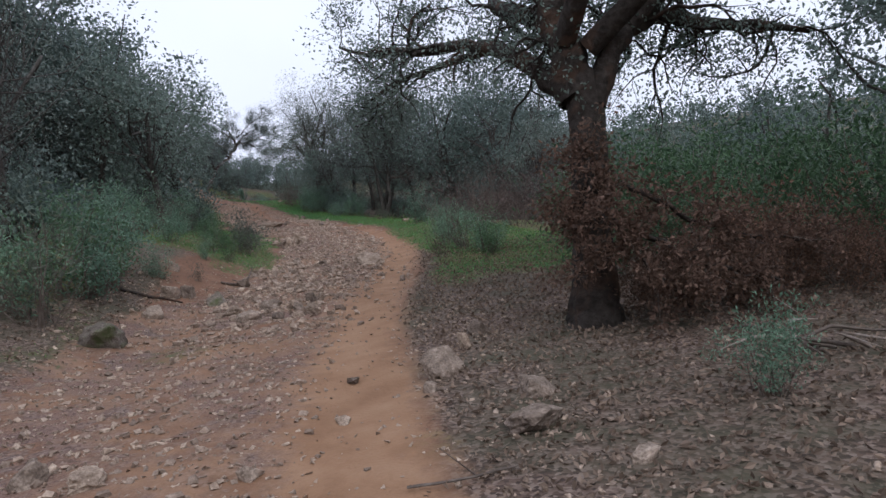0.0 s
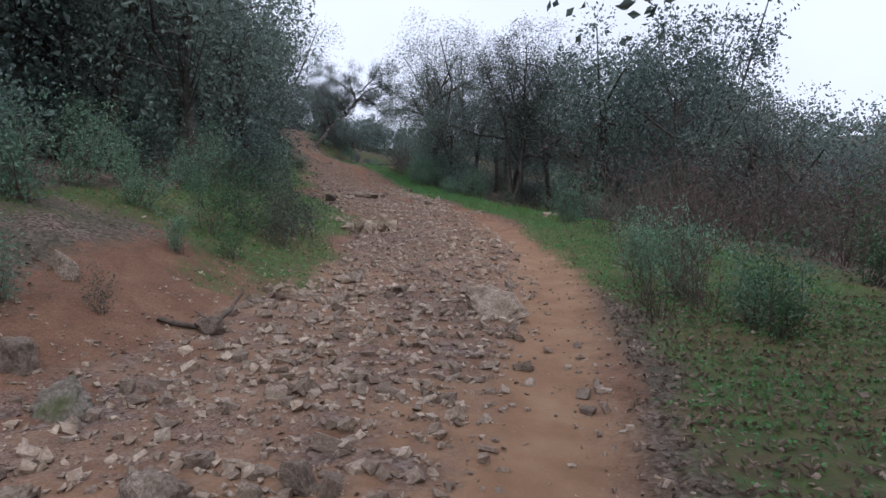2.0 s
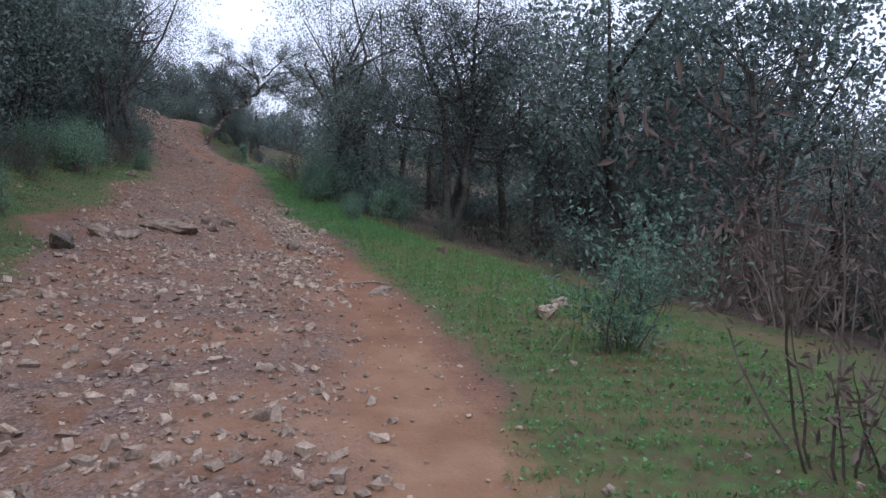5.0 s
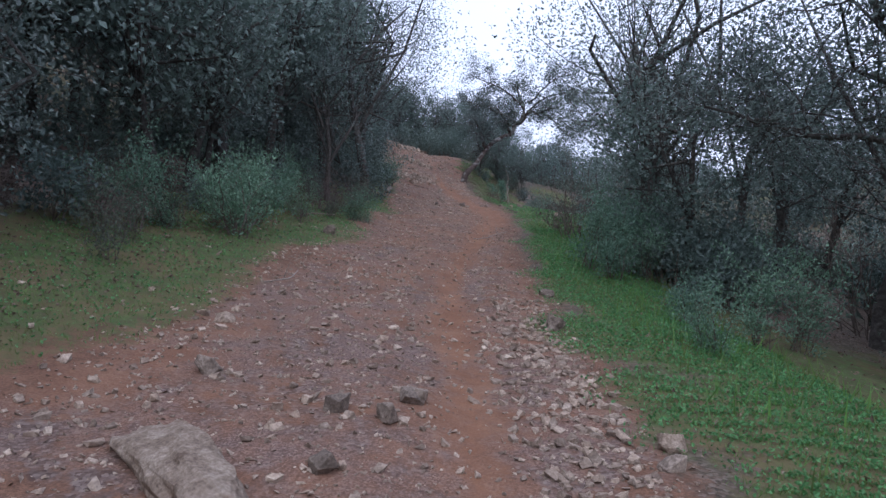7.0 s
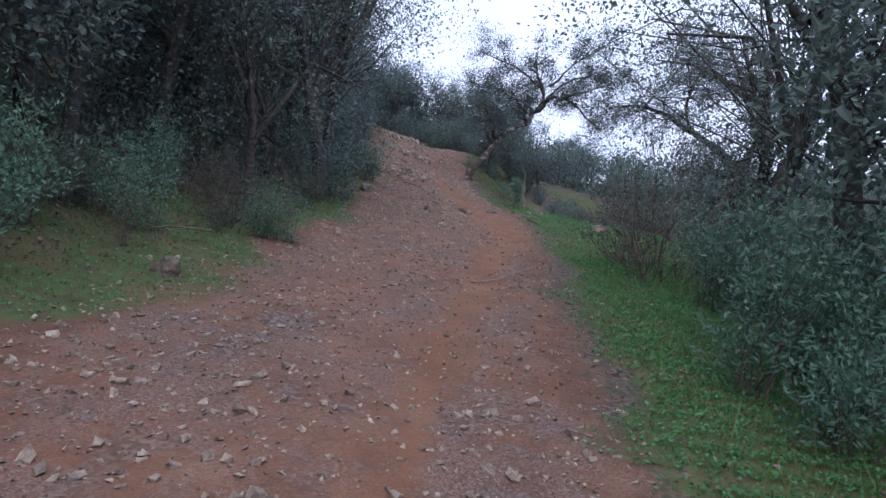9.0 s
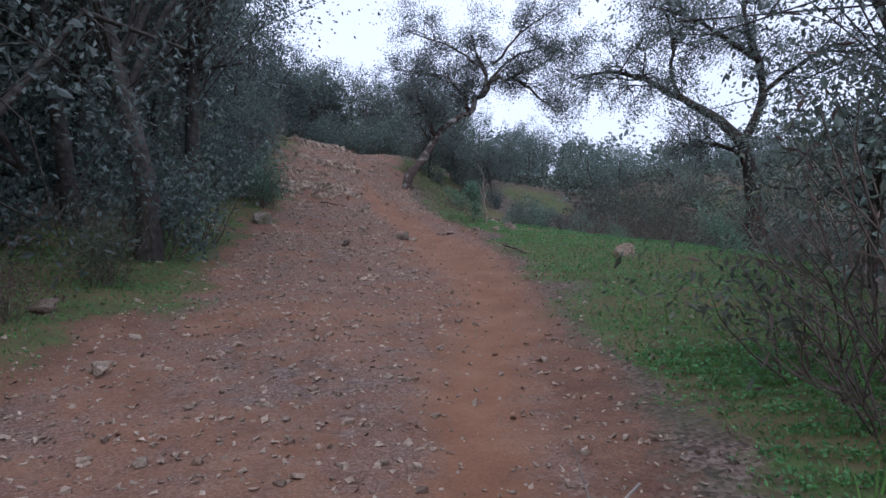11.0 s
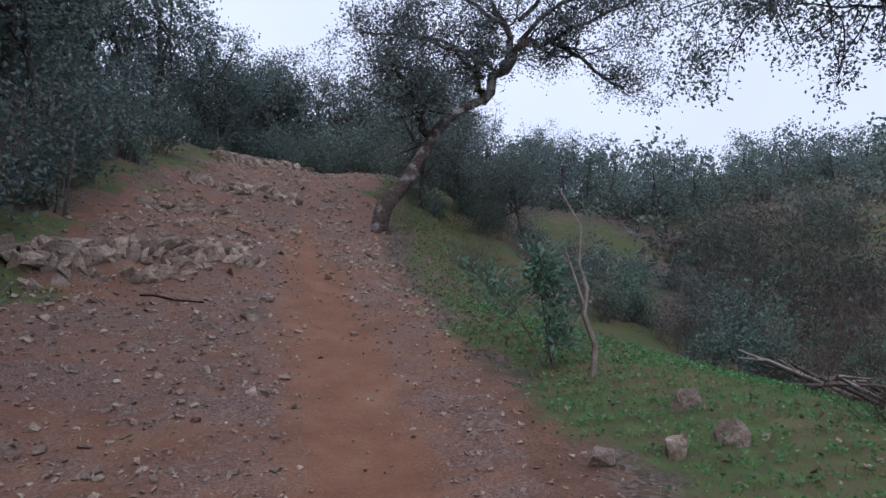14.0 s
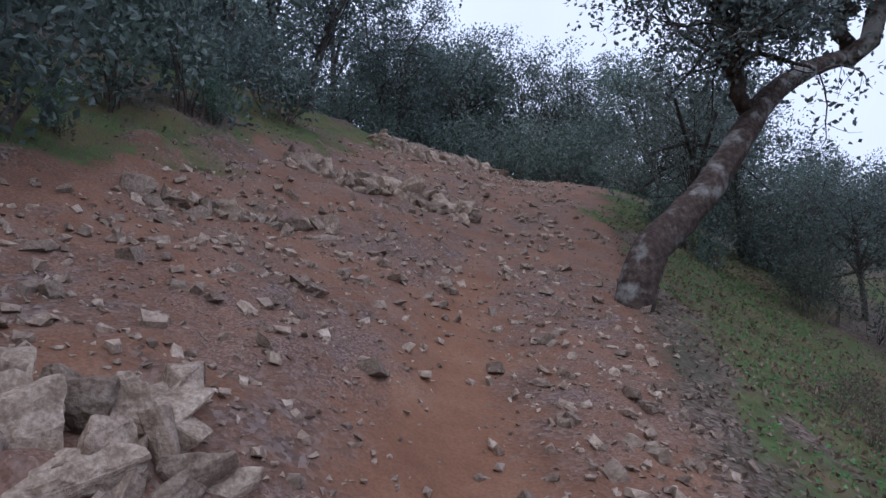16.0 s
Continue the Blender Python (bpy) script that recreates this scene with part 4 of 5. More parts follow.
def hillside_woods():
    """Oaks over the slopes on both sides."""
    r = np.random.default_rng(3)
    for n, models, s0, s1, d0, d1, lo, hi in (
        (28, OAKS, 30, 78, -11, -8.2, 0.95, 1.25), (18, FAR_OAKS, 6, 78, -17, -11, 1.0, 1.35), (12, FAR_OAKS, 66, 92, -12, -8.5, 1.2, 1.5), (12, FAR_OAKS, 6, 75, -30, -16, 0.9, 1.3), (20, FAR_OAKS, 70, 112, -30, -8, 0.8, 1.15), (26, FAR_OAKS, 99, 112, -14, 4, 0.9, 1.2), (18, FAR_OAKS, 99, 114, 8, 20, 0.6, 0.85), (12, FAR_OAKS, 112, 130, -16, 6, 0.9, 1.2),
        (40, FAR_OAKS, 0, 56, 16, 46, 0.7, 1.1), (11, OAKS, 46, 57, 13.5, 19, 0.9, 1.2), (56, FAR_OAKS, 56, 115, 20, 50, 0.4, 0.62), (9, MULTI, 36, 50, 9, 16, 0.7, 0.95), (16, FAR_OAKS, 0, 36, 11, 30, 0.7, 1.0), (8, FAR_OAKS, 84, 100, 8, 18, 0.4, 0.55),
    ):
        x, y = spread(r, n, s0, s1, d0, d1)
        s, d, _ = along(x, y)
        for k in range(n):
            if abs(d[k]) > 4.5 or s[k] > 96:
                plant(models, x[k], y[k], r.uniform(lo, hi), r)


hillside_woods()


def verge_scrub():
    r = np.random.default_rng(8)
    for n, models, s0, s1, d0, d1, lo, hi in (
        (15, DARKS, 48.5, 57, 3.8, 5.8, 0.8, 1.4), (14, HEATHS, 60, 75, 4.8, 6.8, 0.35, 0.8), (10, GREYS, 60, 75, 4.8, 6.8, 0.4, 0.9), (8, ROSES, 62, 76, 5.5, 8.0, 0.6, 1.1), (9, ROSES, 46, 57, 2.8, 4.2, 0.7, 1.1), (30, DARKS, 30, 60, -9.5, -6.4, 1.0, 1.9), (16, GREYS, 30, 60, -6.5, -4.4, 0.6, 1.0),
        (22, DARKS, 62, 74, -9.0, -5.2, 1.0, 2.2), (18, DARKS, 74, 96, -9.0, -5.0, 1.0, 2.0), (22, DARKS, 80, 98, 2.9, 5.5, 0.7, 1.3), (18, GREYS, 79, 92, 2.8, 5.5, 0.8, 1.3),
        (16, HEATHS, 26, 38, 5.5, 11.0, 1.1, 1.9), (12, TWIGS, 26, 38, 4.5, 9.0, 1.2, 2.0), (6, GREENS, 18, 24, 5.0, 9.0, 0.6, 1.0), (5, ROSES, 22, 32, 6.0, 9.0, 0.6, 0.9),
        # Green bushes first; their dark leaves also stand in for the oak's shade.
        (26, GREENS, 10, 30, 5.8, 13, 1.1, 2.0), (30, DARKS, 6, 31, -11, -5.6, 1.0, 2.0), (12, GREYS, 8, 22, -6, -4.0, 0.8, 1.4),
        (34, GREYS, 58, 84, 6.5, 16, 0.9, 1.8), (30, HEATHS, 58, 84, 6.5, 16, 0.9, 1.6), (30, DARKS, 56, 95, 9.0, 24, 0.8, 1.4), (24, DARKS, 70, 86, 4.5, 9.0, 0.5, 0.9), (26, DARKS, 93, 101, -6, 5, 1.6, 2.4),
        (14, DARKS, 30, 56, 7.0, 13, 0.8, 1.4), (14, TWIGS, 34, 50, 6, 11, 1.2, 2.0), (10, ROSES, 33, 60, -5.5, -3.8, 0.6, 1.0), (10, HEATHS, 34, 62, -6.5, -4.2, 0.6, 1.0),
    ):
        x, y = spread(r, n, s0, s1, d0, d1)
        open_ = meadow(*along(x, y)[:2]) > 0.25
        for k in np.where(~open_)[0]:
            plant(models, x[k], y[k], r.uniform(lo, hi), r)


verge_scrub()


def along_verge(models, rows):
    """Bushes set by their way along the trail and their distance from it."""
    for s, d, size in rows:
        plant(models, *at(s, d), size)


# The last three oaks are added out of view, to shade the right-hand side.
along_verge(OAKS, [(57.0, 8.0, 0.9), (60.5, 9.6, 0.8), (43.5, -7.2, 1.05), (47.0, -6.6, 1.0), (50.8, -5.9, 1.0), (54.2, -6.1, 1.1), (57.8, -6.4, 1.15), (61.5, -6.9, 1.2), (64.8, -6.3, 1.2), (68.2, -5.9, 1.25), (72.0, -6.6, 1.25), (76.5, -7.0, 1.25), (81.0, -7.2, 1.25), (85.5, -7.0, 1.2), (90.0, -6.4, 1.25), (94.5, -5.0, 1.0), (97.5, -2.8, 0.95), (99.0, 2.6, 0.9), (95.0, 4.4, 0.85), (101.0, 0.0, 1.0), (97.0, -7.5, 1.15), (104.0, 3.5, 1.0), (88.0, 4.6, 0.65), (84.5, 4.4, 0.55), (91.5, 5.4, 0.65), (98.0, 6.8, 0.8), (20.0, 8.8, 1.0), (24.0, 12.0, 1.1), (15.0, 7.5, 1.1)])
along_verge(HIGH_OAKS, [(24.5, -6.2, 0.85), (66.5, -4.7, 1.3), (61.2, -4.0, 1.3), (45.2, 8.2, 1.1), (49.6, 8.8, 1.15), (51.8, 3.6, 1.15), (56.0, 4.1, 1.08), (59.4, 5.4, 1.0), (48.6, 6.4, 1.0)])
along_verge(OAKS, [(90.5, 8.0, 0.45), (94.0, 9.6, 0.55), (97.0, 12.0, 0.65), (87.0, 6.6, 0.38), (100.0, 9.0, 0.8), (103.0, 14.0, 0.8)])
along_verge(GREENS, [(27.6, -3.4, 0.6), (28.4, -3.2, 0.55), (26.8, -2.9, 0.4), (22.6, -4.0, 0.9), (21.6, -4.4, 1.1), (23.4, -4.6, 0.9), (29.2, -3.6, 0.6), (22.5, 7.0, 1.7), (23.5, 8.2, 1.8), (21.5, 8.5, 1.8), (20.0, 7.6, 1.6), (24.6, 6.8, 1.6), (19.2, 6.6, 1.3), (24.5, 4.2, 1.2), (25.5, 4.9, 1.3), (24.0, 5.5, 1.4), (26.5, 5.6, 1.2), (23.2, 4.6, 1.1)])
along_verge(GREENS, [(21.0, 3.3, 1.2), (21.8, 4.2, 1.5), (22.6, 5.0, 1.5), (21.2, 5.4, 1.5), (20.4, 6.4, 1.5)])
along_verge(MULTI, [(100.0, -2.5, 1.6), (103.0, -5.5, 1.7), (98.5, 0.8, 1.3), (58.2, -4.5, 1.05), (52.6, -5.8, 1.0), (45.5, -5.8, 0.8), (59.6, 4.9, 0.7), (82.5, 5.8, 0.6)])
along_verge(ROSES, [(27.5, -4.2, 0.6), (26.3, -3.3, 0.4), (28.6, -5.0, 0.7), (23.8, -3.6, 0.5), (29.8, -4.4, 0.6), (25.0, -5.6, 0.7), (71.5, -4.3, 0.6), (76.5, -3.9, 0.5), (79.5, -3.9, 0.6)])
along_verge(GREYS, [(27.0, -5.2, 0.7), (24.4, -3.1, 0.3), (22.6, -4.4, 0.6), (77.5, -4.8, 0.8), (74.0, -4.6, 0.9)])
along_verge(DARKS, [(36.4, -5.0, 1.7), (38.0, -4.8, 1.7), (39.8, -4.8, 1.6), (51.0, -5.0, 0.6), (53.5, -4.8, 0.7), (56.5, -5.4, 0.9), (58.5, -5.0, 0.7), (60.5, -5.4, 1.0), (47.5, -5.6, 0.9), (44.5, -6.0, 1.0), (63.0, -4.9, 1.3), (65.5, -5.0, 1.2), (75.5, -4.6, 1.3), (78.0, -4.4, 1.2), (81.0, -4.6, 1.4), (68.6, -4.6, 1.4), (70.4, -4.4, 1.5), (72.6, -4.5, 1.4), (83.5, -5.0, 1.5)])
along_verge(HEATHS, [(50.0, -4.0, 0.7), (52.5, -3.6, 0.6), (55.2, -4.0, 0.9), (57.5, -3.7, 0.7), (61.5, -4.3, 0.8), (64.0, -4.5, 1.0), (76.0, 2.75, 0.45), (75.6, 3.0, 0.5), (75.2, 3.3, 0.45), (74.8, 3.6, 0.4), (76.6, 2.9, 0.5), (77.2, 3.4, 0.55)])
along_verge(GREYS, [(46.5, -4.3, 0.6), (49.0, -4.6, 0.8), (54.5, -3.4, 0.5), (59.5, -3.8, 0.7)])
along_verge(GREYS, [(36.5, 4.4, 0.7), (38.0, 5.2, 0.9), (40.0, 4.8, 0.8), (42.5, 5.4, 0.9), (44.5, 4.6, 0.7), (39.0, 6.2, 1.0), (41.5, 6.6, 1.0), (46.0, 5.2, 0.9)])

# Single bushes that stand out: x, y, size.
plants(ROSES, [(-5.52, 10.44, 1.1), (-5.89, 11.78, 1.15), (-5.65, 9.31, 1.0), (-6.84, 14.27, 1.0), (-7.41, 15.62, 0.9), (-7.70, 18.70, 0.9), (1.55, 5.04, 0.5), (-0.52, 16.60, 0.7), (-0.15, 15.78, 0.85), (0.3, 15.0, 0.8),
               (-0.84, 26.23, 0.6), (-1.45, 24.03, 1.0)])
plants(ROSES, [(-13.63, 35.18, 1.3), (-14.44, 36.17, 1.2), (-15.35, 36.87, 1.1), (-8.7, 38.75, 1.05), (-8.1, 39.3, 1.1), (-8.1, 38.2, 0.95), (-15.27, 40.66, 0.7), (-14.97, 40.87, 0.6),
               (-8.25, 41.19, 1.2), (-6.09, 34.30, 0.6), (-6.50, 36.00, 0.7), (-21.62, 52.26, 1.2)])
plants(GREYS, [(-5.28, 17.29, 1.0), (-5.14, 16.70, 0.8), (-5.42, 17.99, 0.9), (-10.72, 44.01, 1.3), (-17.54, 44.27, 0.9), (-17.10, 41.45, 0.8), (-11.08, 64.68, 2.4), (-10.06, 62.58, 2.2), (-11.85, 60.26, 2.0)])
plants(HEATHS, [(-8.07, 19.09, 0.9), (-8.44, 19.58, 0.8), (-16.08, 40.86, 0.9), (-16.50, 41.56, 1.0), (-15.77, 40.36, 0.8), (-22.83, 53.15, 1.6), (-14.78, 63.55, 1.2), (-13.6, 59.2, 1.0), (-12.5, 58.6, 1.2), (-12.2, 57.2, 1.1), (-15.6, 60.6, 0.9), (-13.87, 62.05, 1.1), (0.51, 19.97, 1.5), (1.58, 21.14, 1.8), (-0.61, 21.93, 1.4), (2.66, 23.08, 1.9)])
plants(TWIGS, [(-0.59, 14.86, 0.8), (-0.06, 15.37, 0.9), (-10.30, 43.00, 1.6), (-10.01, 43.61, 1.7), (-15.24, 57.33, 0.9), (-14.64, 57.93, 1.0), (-14.0, 57.2, 1.0), (-13.3, 58.2, 1.1), (-14.9, 58.6, 0.9), (-12.9, 57.0, 1.0), (-13.85, 59.85, 1.0), (-0.47, 18.80, 1.1), (0.45, 18.79, 1.2)])
plants(DARKS, [(-22.32, 52.55, 1.3), (-23.02, 51.74, 1.4), (-25.05, 56.24, 1.7), (-26.26, 57.33, 1.9), (-18.98, 47.27, 1.5), (-18.56, 45.87, 1.4), (-7.42, 39.19, 1.6), (-9.32, 44.53, 1.6), (-24.44, 54.54, 1.8), (-28.09, 60.32, 1.8), (-29.81, 62.91, 1.8)])
plants(GREENS, [(0.38, 14.48, 0.7), (2.07, 14.09, 0.9), (2.79, 18.76, 1.1), (3.13, 15.51, 1.0), (-22.12, 52.96, 0.95)])
for x, y, size in ((-15.0, 54.7, 0.7), (-14.6, 55.3, 0.85), (-14.2, 54.5, 0.75), (-14.5, 56.0, 0.9), (-13.9, 55.2, 0.9), (-15.3, 55.6, 0.6)):
    plant(TWIGS, x, y, size, tall=0.6)
plants(DEADS, [(1.7, 7.6, 0.7), (2.35, 7.9, 0.75), (3.0, 8.1, 0.95), (3.9, 8.4, 0.8), (4.8, 8.9, 1.0), (3.4, 9.0, 1.1)])
plants(REEDS, [(-1.59, 40.83, 1.4), (-1.33, 42.25, 1.5), (-0.60, 41.24, 1.5), (-2.45, 42.55, 1.4), (-0.24, 42.66, 1.5), (-0.95, 38.03, 1.3), (-2.57, 39.61, 1.2)])

for ob in AWAY:
    for o in (*ob.children_recursive, ob):
        bpy.data.objects.remove(o)


# ---- trees of their own shape ----
def shaped_tree(name, label, trunk, limbs, bark, leaf, rng, twig_opts, every, twig, per, spread_, size, bare=0.0, crooked=0.2):
    """A tree whose trunk and limbs follow given lines; twigs and leaves grow from them."""
    x, y, z = trunk[0][:3]
    base = thing(name, label, "tree", where=(x, y, z))
    o = np.array([x, y, z, 0.0])

    def smooth_line(rows, knots=0.2, fine=3):
        a = np.array(rows) - o
        t = np.arange(len(a))
        f = np.linspace(0, len(a) - 1, fine * (len(a) - 1) + 1)
        q = np.stack([np.interp(f, t, a[:, j]) for j in range(4)], 1)
        for _ in range(2 if fine == 3 else 5):
            q[1:-1, :3] = 0.25 * q[:-2, :3] + 0.5 * q[1:-1, :3] + 0.25 * q[2:, :3]
        q[1:-1, :3] += rng.normal(size=(len(q) - 2, 3)) * q[1:-1, 3:4] * knots
        return q

    body = smooth_line(trunk, 0.03, 6)
    part("trunk", mesh("trunk", *tubes([body], 18, 0.16), bark, True), base)
    tips = []
    for rows in limbs:
        line = smooth_line(rows, crooked)
        own = [line]
        for k in range(len(line) * 2 // 5, len(line)):
            for _ in range(every):
                d = unit(rng.normal(size=3) + unit(line[k, :3] - line[k - 1, :3]) * 0.7 + [0, 0, 0.25])
                grow(rng, line[k, :3], d, twig * rng.uniform(0.6, 1.3), max(0.008, min(0.03, line[k, 3] * 0.5)), 1, twig_opts, own, tips)
        part("limb", mesh("limb", *tubes(own[:1], 9, 0.13), bark, True), base)
        tagged(part("twigwork", mesh("twigwork", *tubes(own[1:], 5), bark, True), base), kind="stuff")
    tips = [t for t in tips if rng.random() >= bare]
    part("crown", mesh("crown", *crown(rng, tips, per, spread_, *size), leaf), base)
    return base


KNOTTY = dict(levels=3, kids=(4, 4, 3), angle=(25, 70), ratio=(0.5, 0.8), twist=0.3, lift=(0.02, 0.02, -0.03, -0.1), bare=1)

# The old oak over the start: trunk, then limbs.
shaped_tree("old_oak", "old dark holm oak with a thick forked trunk", [(1.05, 7.65, -0.75, 0.36), (1.06, 7.68, -0.4, 0.3), (1.09, 7.75, 0.0, 0.24), (1.14, 7.81, 0.53, 0.199), (1.21, 7.90, 1.28, 0.187), (1.22, 7.96, 1.81, 0.195), (1.23, 7.97, 2.18, 0.16), (1.23, 7.99, 2.4, 0.06)], [
    [(1.15, 7.97, 2.02, 0.2), (1.15, 8.03, 2.47, 0.19), (1.05, 8.09, 2.79, 0.18), (1.00, 8.20, 3.13, 0.16), (0.94, 8.32, 3.71, 0.13), (0.97, 8.56, 4.61, 0.08)],
    [(1.31, 7.97, 1.96, 0.15), (1.55, 7.99, 2.35, 0.125), (1.65, 8.05, 2.63, 0.11), (1.94, 8.22, 2.80, 0.1), (2.37, 8.43, 2.86, 0.09), (2.85, 8.75, 2.80, 0.075), (3.55, 9.19, 2.88, 0.06), (4.44, 9.63, 2.80, 0.03)],
    [(1.60, 8.05, 2.53, 0.09), (1.83, 8.22, 2.92, 0.08), (2.08, 8.34, 3.29, 0.07), (2.57, 8.58, 3.80, 0.04)],
    [(1.14, 7.97, 2.07, 0.14), (0.83, 8.28, 2.42, 0.11), (0.63, 8.60, 2.67, 0.1), (0.42, 8.91, 2.86, 0.085), (-0.02, 9.52, 3.13, 0.07), (-0.47, 10.03, 3.20, 0.06), (-0.78, 10.33, 3.37, 0.05), (-1.23, 10.84, 3.45, 0.035), (-1.70, 11.35, 3.77, 0.02)],
    [(0.36, 9.00, 2.87, 0.06), (-0.05, 9.51, 2.90, 0.045), (-0.49, 9.92, 2.91, 0.035), (-0.91, 10.32, 2.90, 0.025), (-1.38, 10.71, 2.71, 0.015)],
    [(1.05, 8.09, 2.79, 0.11), (0.72, 9.34, 3.41, 0.09), (0.53, 10.38, 3.91, 0.07), (0.96, 11.65, 3.92, 0.05), (1.65, 13.02, 3.49, 0.03)],
    # The next nine limbs are added overhead, unseen, to shade the ground below.
    [(0.97, 8.5, 4.5, 0.08), (1.8, 9.2, 5.4, 0.07), (3.0, 9.8, 5.8, 0.05), (4.5, 10.2, 5.8, 0.03)],
    [(0.96, 8.5, 4.5, 0.08), (0.2, 9.5, 5.6, 0.06), (-0.6, 10.5, 6.0, 0.03)],
    [(0.96, 8.5, 4.5, 0.08), (1.5, 7.2, 5.5, 0.06), (2.2, 5.8, 5.9, 0.045), (3.0, 4.5, 5.8, 0.02)],
    [(2.5, 8.55, 3.75, 0.06), (4.0, 8.2, 5.2, 0.05), (5.5, 7.5, 5.6, 0.04), (6.8, 7.0, 5.4, 0.02)],
    [(0.95, 8.35, 3.8, 0.08), (1.8, 10.5, 5.6, 0.06), (2.8, 12.0, 5.8, 0.045), (3.6, 13.2, 5.4, 0.02)],
    [(1.08, 7.9, 2.6, 0.12), (1.5, 6.9, 3.6, 0.1), (2.0, 5.6, 4.2, 0.07), (2.5, 4.0, 4.4, 0.03)],
    [(1.3, 7.9, 2.5, 0.12), (2.6, 7.2, 3.6, 0.1), (3.9, 6.6, 4.1, 0.07), (5.4, 6.2, 4.2, 0.03)],
    [(1.65, 8.05, 2.63, 0.1), (3.0, 8.5, 3.7, 0.08), (4.5, 9.0, 4.3, 0.06), (6.2, 9.4, 4.3, 0.03)],
    [(1.0, 8.3, 3.6, 0.1), (2.2, 8.4, 4.6, 0.08), (3.6, 8.0, 5.0, 0.05), (4.8, 7.6, 5.2, 0.03)],
    [(1.73, 8.11, 2.71, 0.1), (2.29, 9.38, 3.23, 0.08), (2.42, 10.94, 3.63, 0.06), (3.07, 12.50, 3.41, 0.04), (2.70, 13.53, 3.13, 0.02)],
], DARK_BARK, OAK_LEAF, np.random.default_rng(101), dict(KNOTTY, levels=3, kids=(0, 3, 3)), 1, 0.65, 9, 0.1, (0.055, 0.03))


def hanging_branch(label, rng, ways, leaves):
    """A broken limb that hangs down the trunk, with its dry leaves still on."""
    o = np.array([*ways[0][-1][:3], 0.0])
    base = thing("dead_oak_branch", label, "branch", "dead branches under the oak", where=tuple(o[:3]))
    lines, tips = [], []
    for rows in ways:
        a = np.array(rows) - o
        f = np.linspace(0, len(a) - 1, 5 * (len(a) - 1) + 1)
        line = np.stack([np.interp(f, np.arange(len(a)), a[:, j]) for j in range(4)], 1)
        line[1:-1, :3] += rng.normal(size=(len(line) - 2, 3)) * 0.025
        part("branch", mesh("branch", *tubes([line], 7), DARK_BARK, True), base)
        for q in line[3:]:
            for _ in range(2):
                grow(rng, q[:3], unit(rng.normal(size=3) * [1, 1, 0.8] + [0.1, -0.5, -0.1]), rng.uniform(0.12, 0.34), 0.008, 1, dict(BUSH, kids=(0, 2)), lines, tips)
    tagged(part("twigwork", mesh("twigwork", *tubes(lines, 4), TWIG), base), kind="stuff")
    part("foliage", mesh("foliage", *crown(rng, tips, leaves, 0.05, 0.06, 0.032, -0.2), DEAD_LEAF), base)


hanging_branch("broken oak limb with dry brown leaves hanging down the trunk", np.random.default_rng(111), [
    [(1.2, 7.7, 1.75, 0.04), (1.05, 7.4, 1.3, 0.035), (1.2, 7.2, 0.8, 0.03), (1.5, 7.1, 0.3, 0.02), (1.8, 7.05, -0.1, 0.012)],
    [(1.1, 7.4, 1.2, 0.03), (0.85, 7.35, 0.8, 0.022), (0.95, 7.25, 0.35, 0.014)],
    [(1.4, 7.5, 1.1, 0.03), (1.9, 7.5, 0.75, 0.025), (2.6, 7.6, 0.45, 0.02), (3.4, 7.9, 0.3, 0.012)],
    [(1.5, 7.4, 0.6, 0.03), (2.0, 7.2, 0.3, 0.022), (2.7, 7.3, 0.05, 0.014)],
], 11)

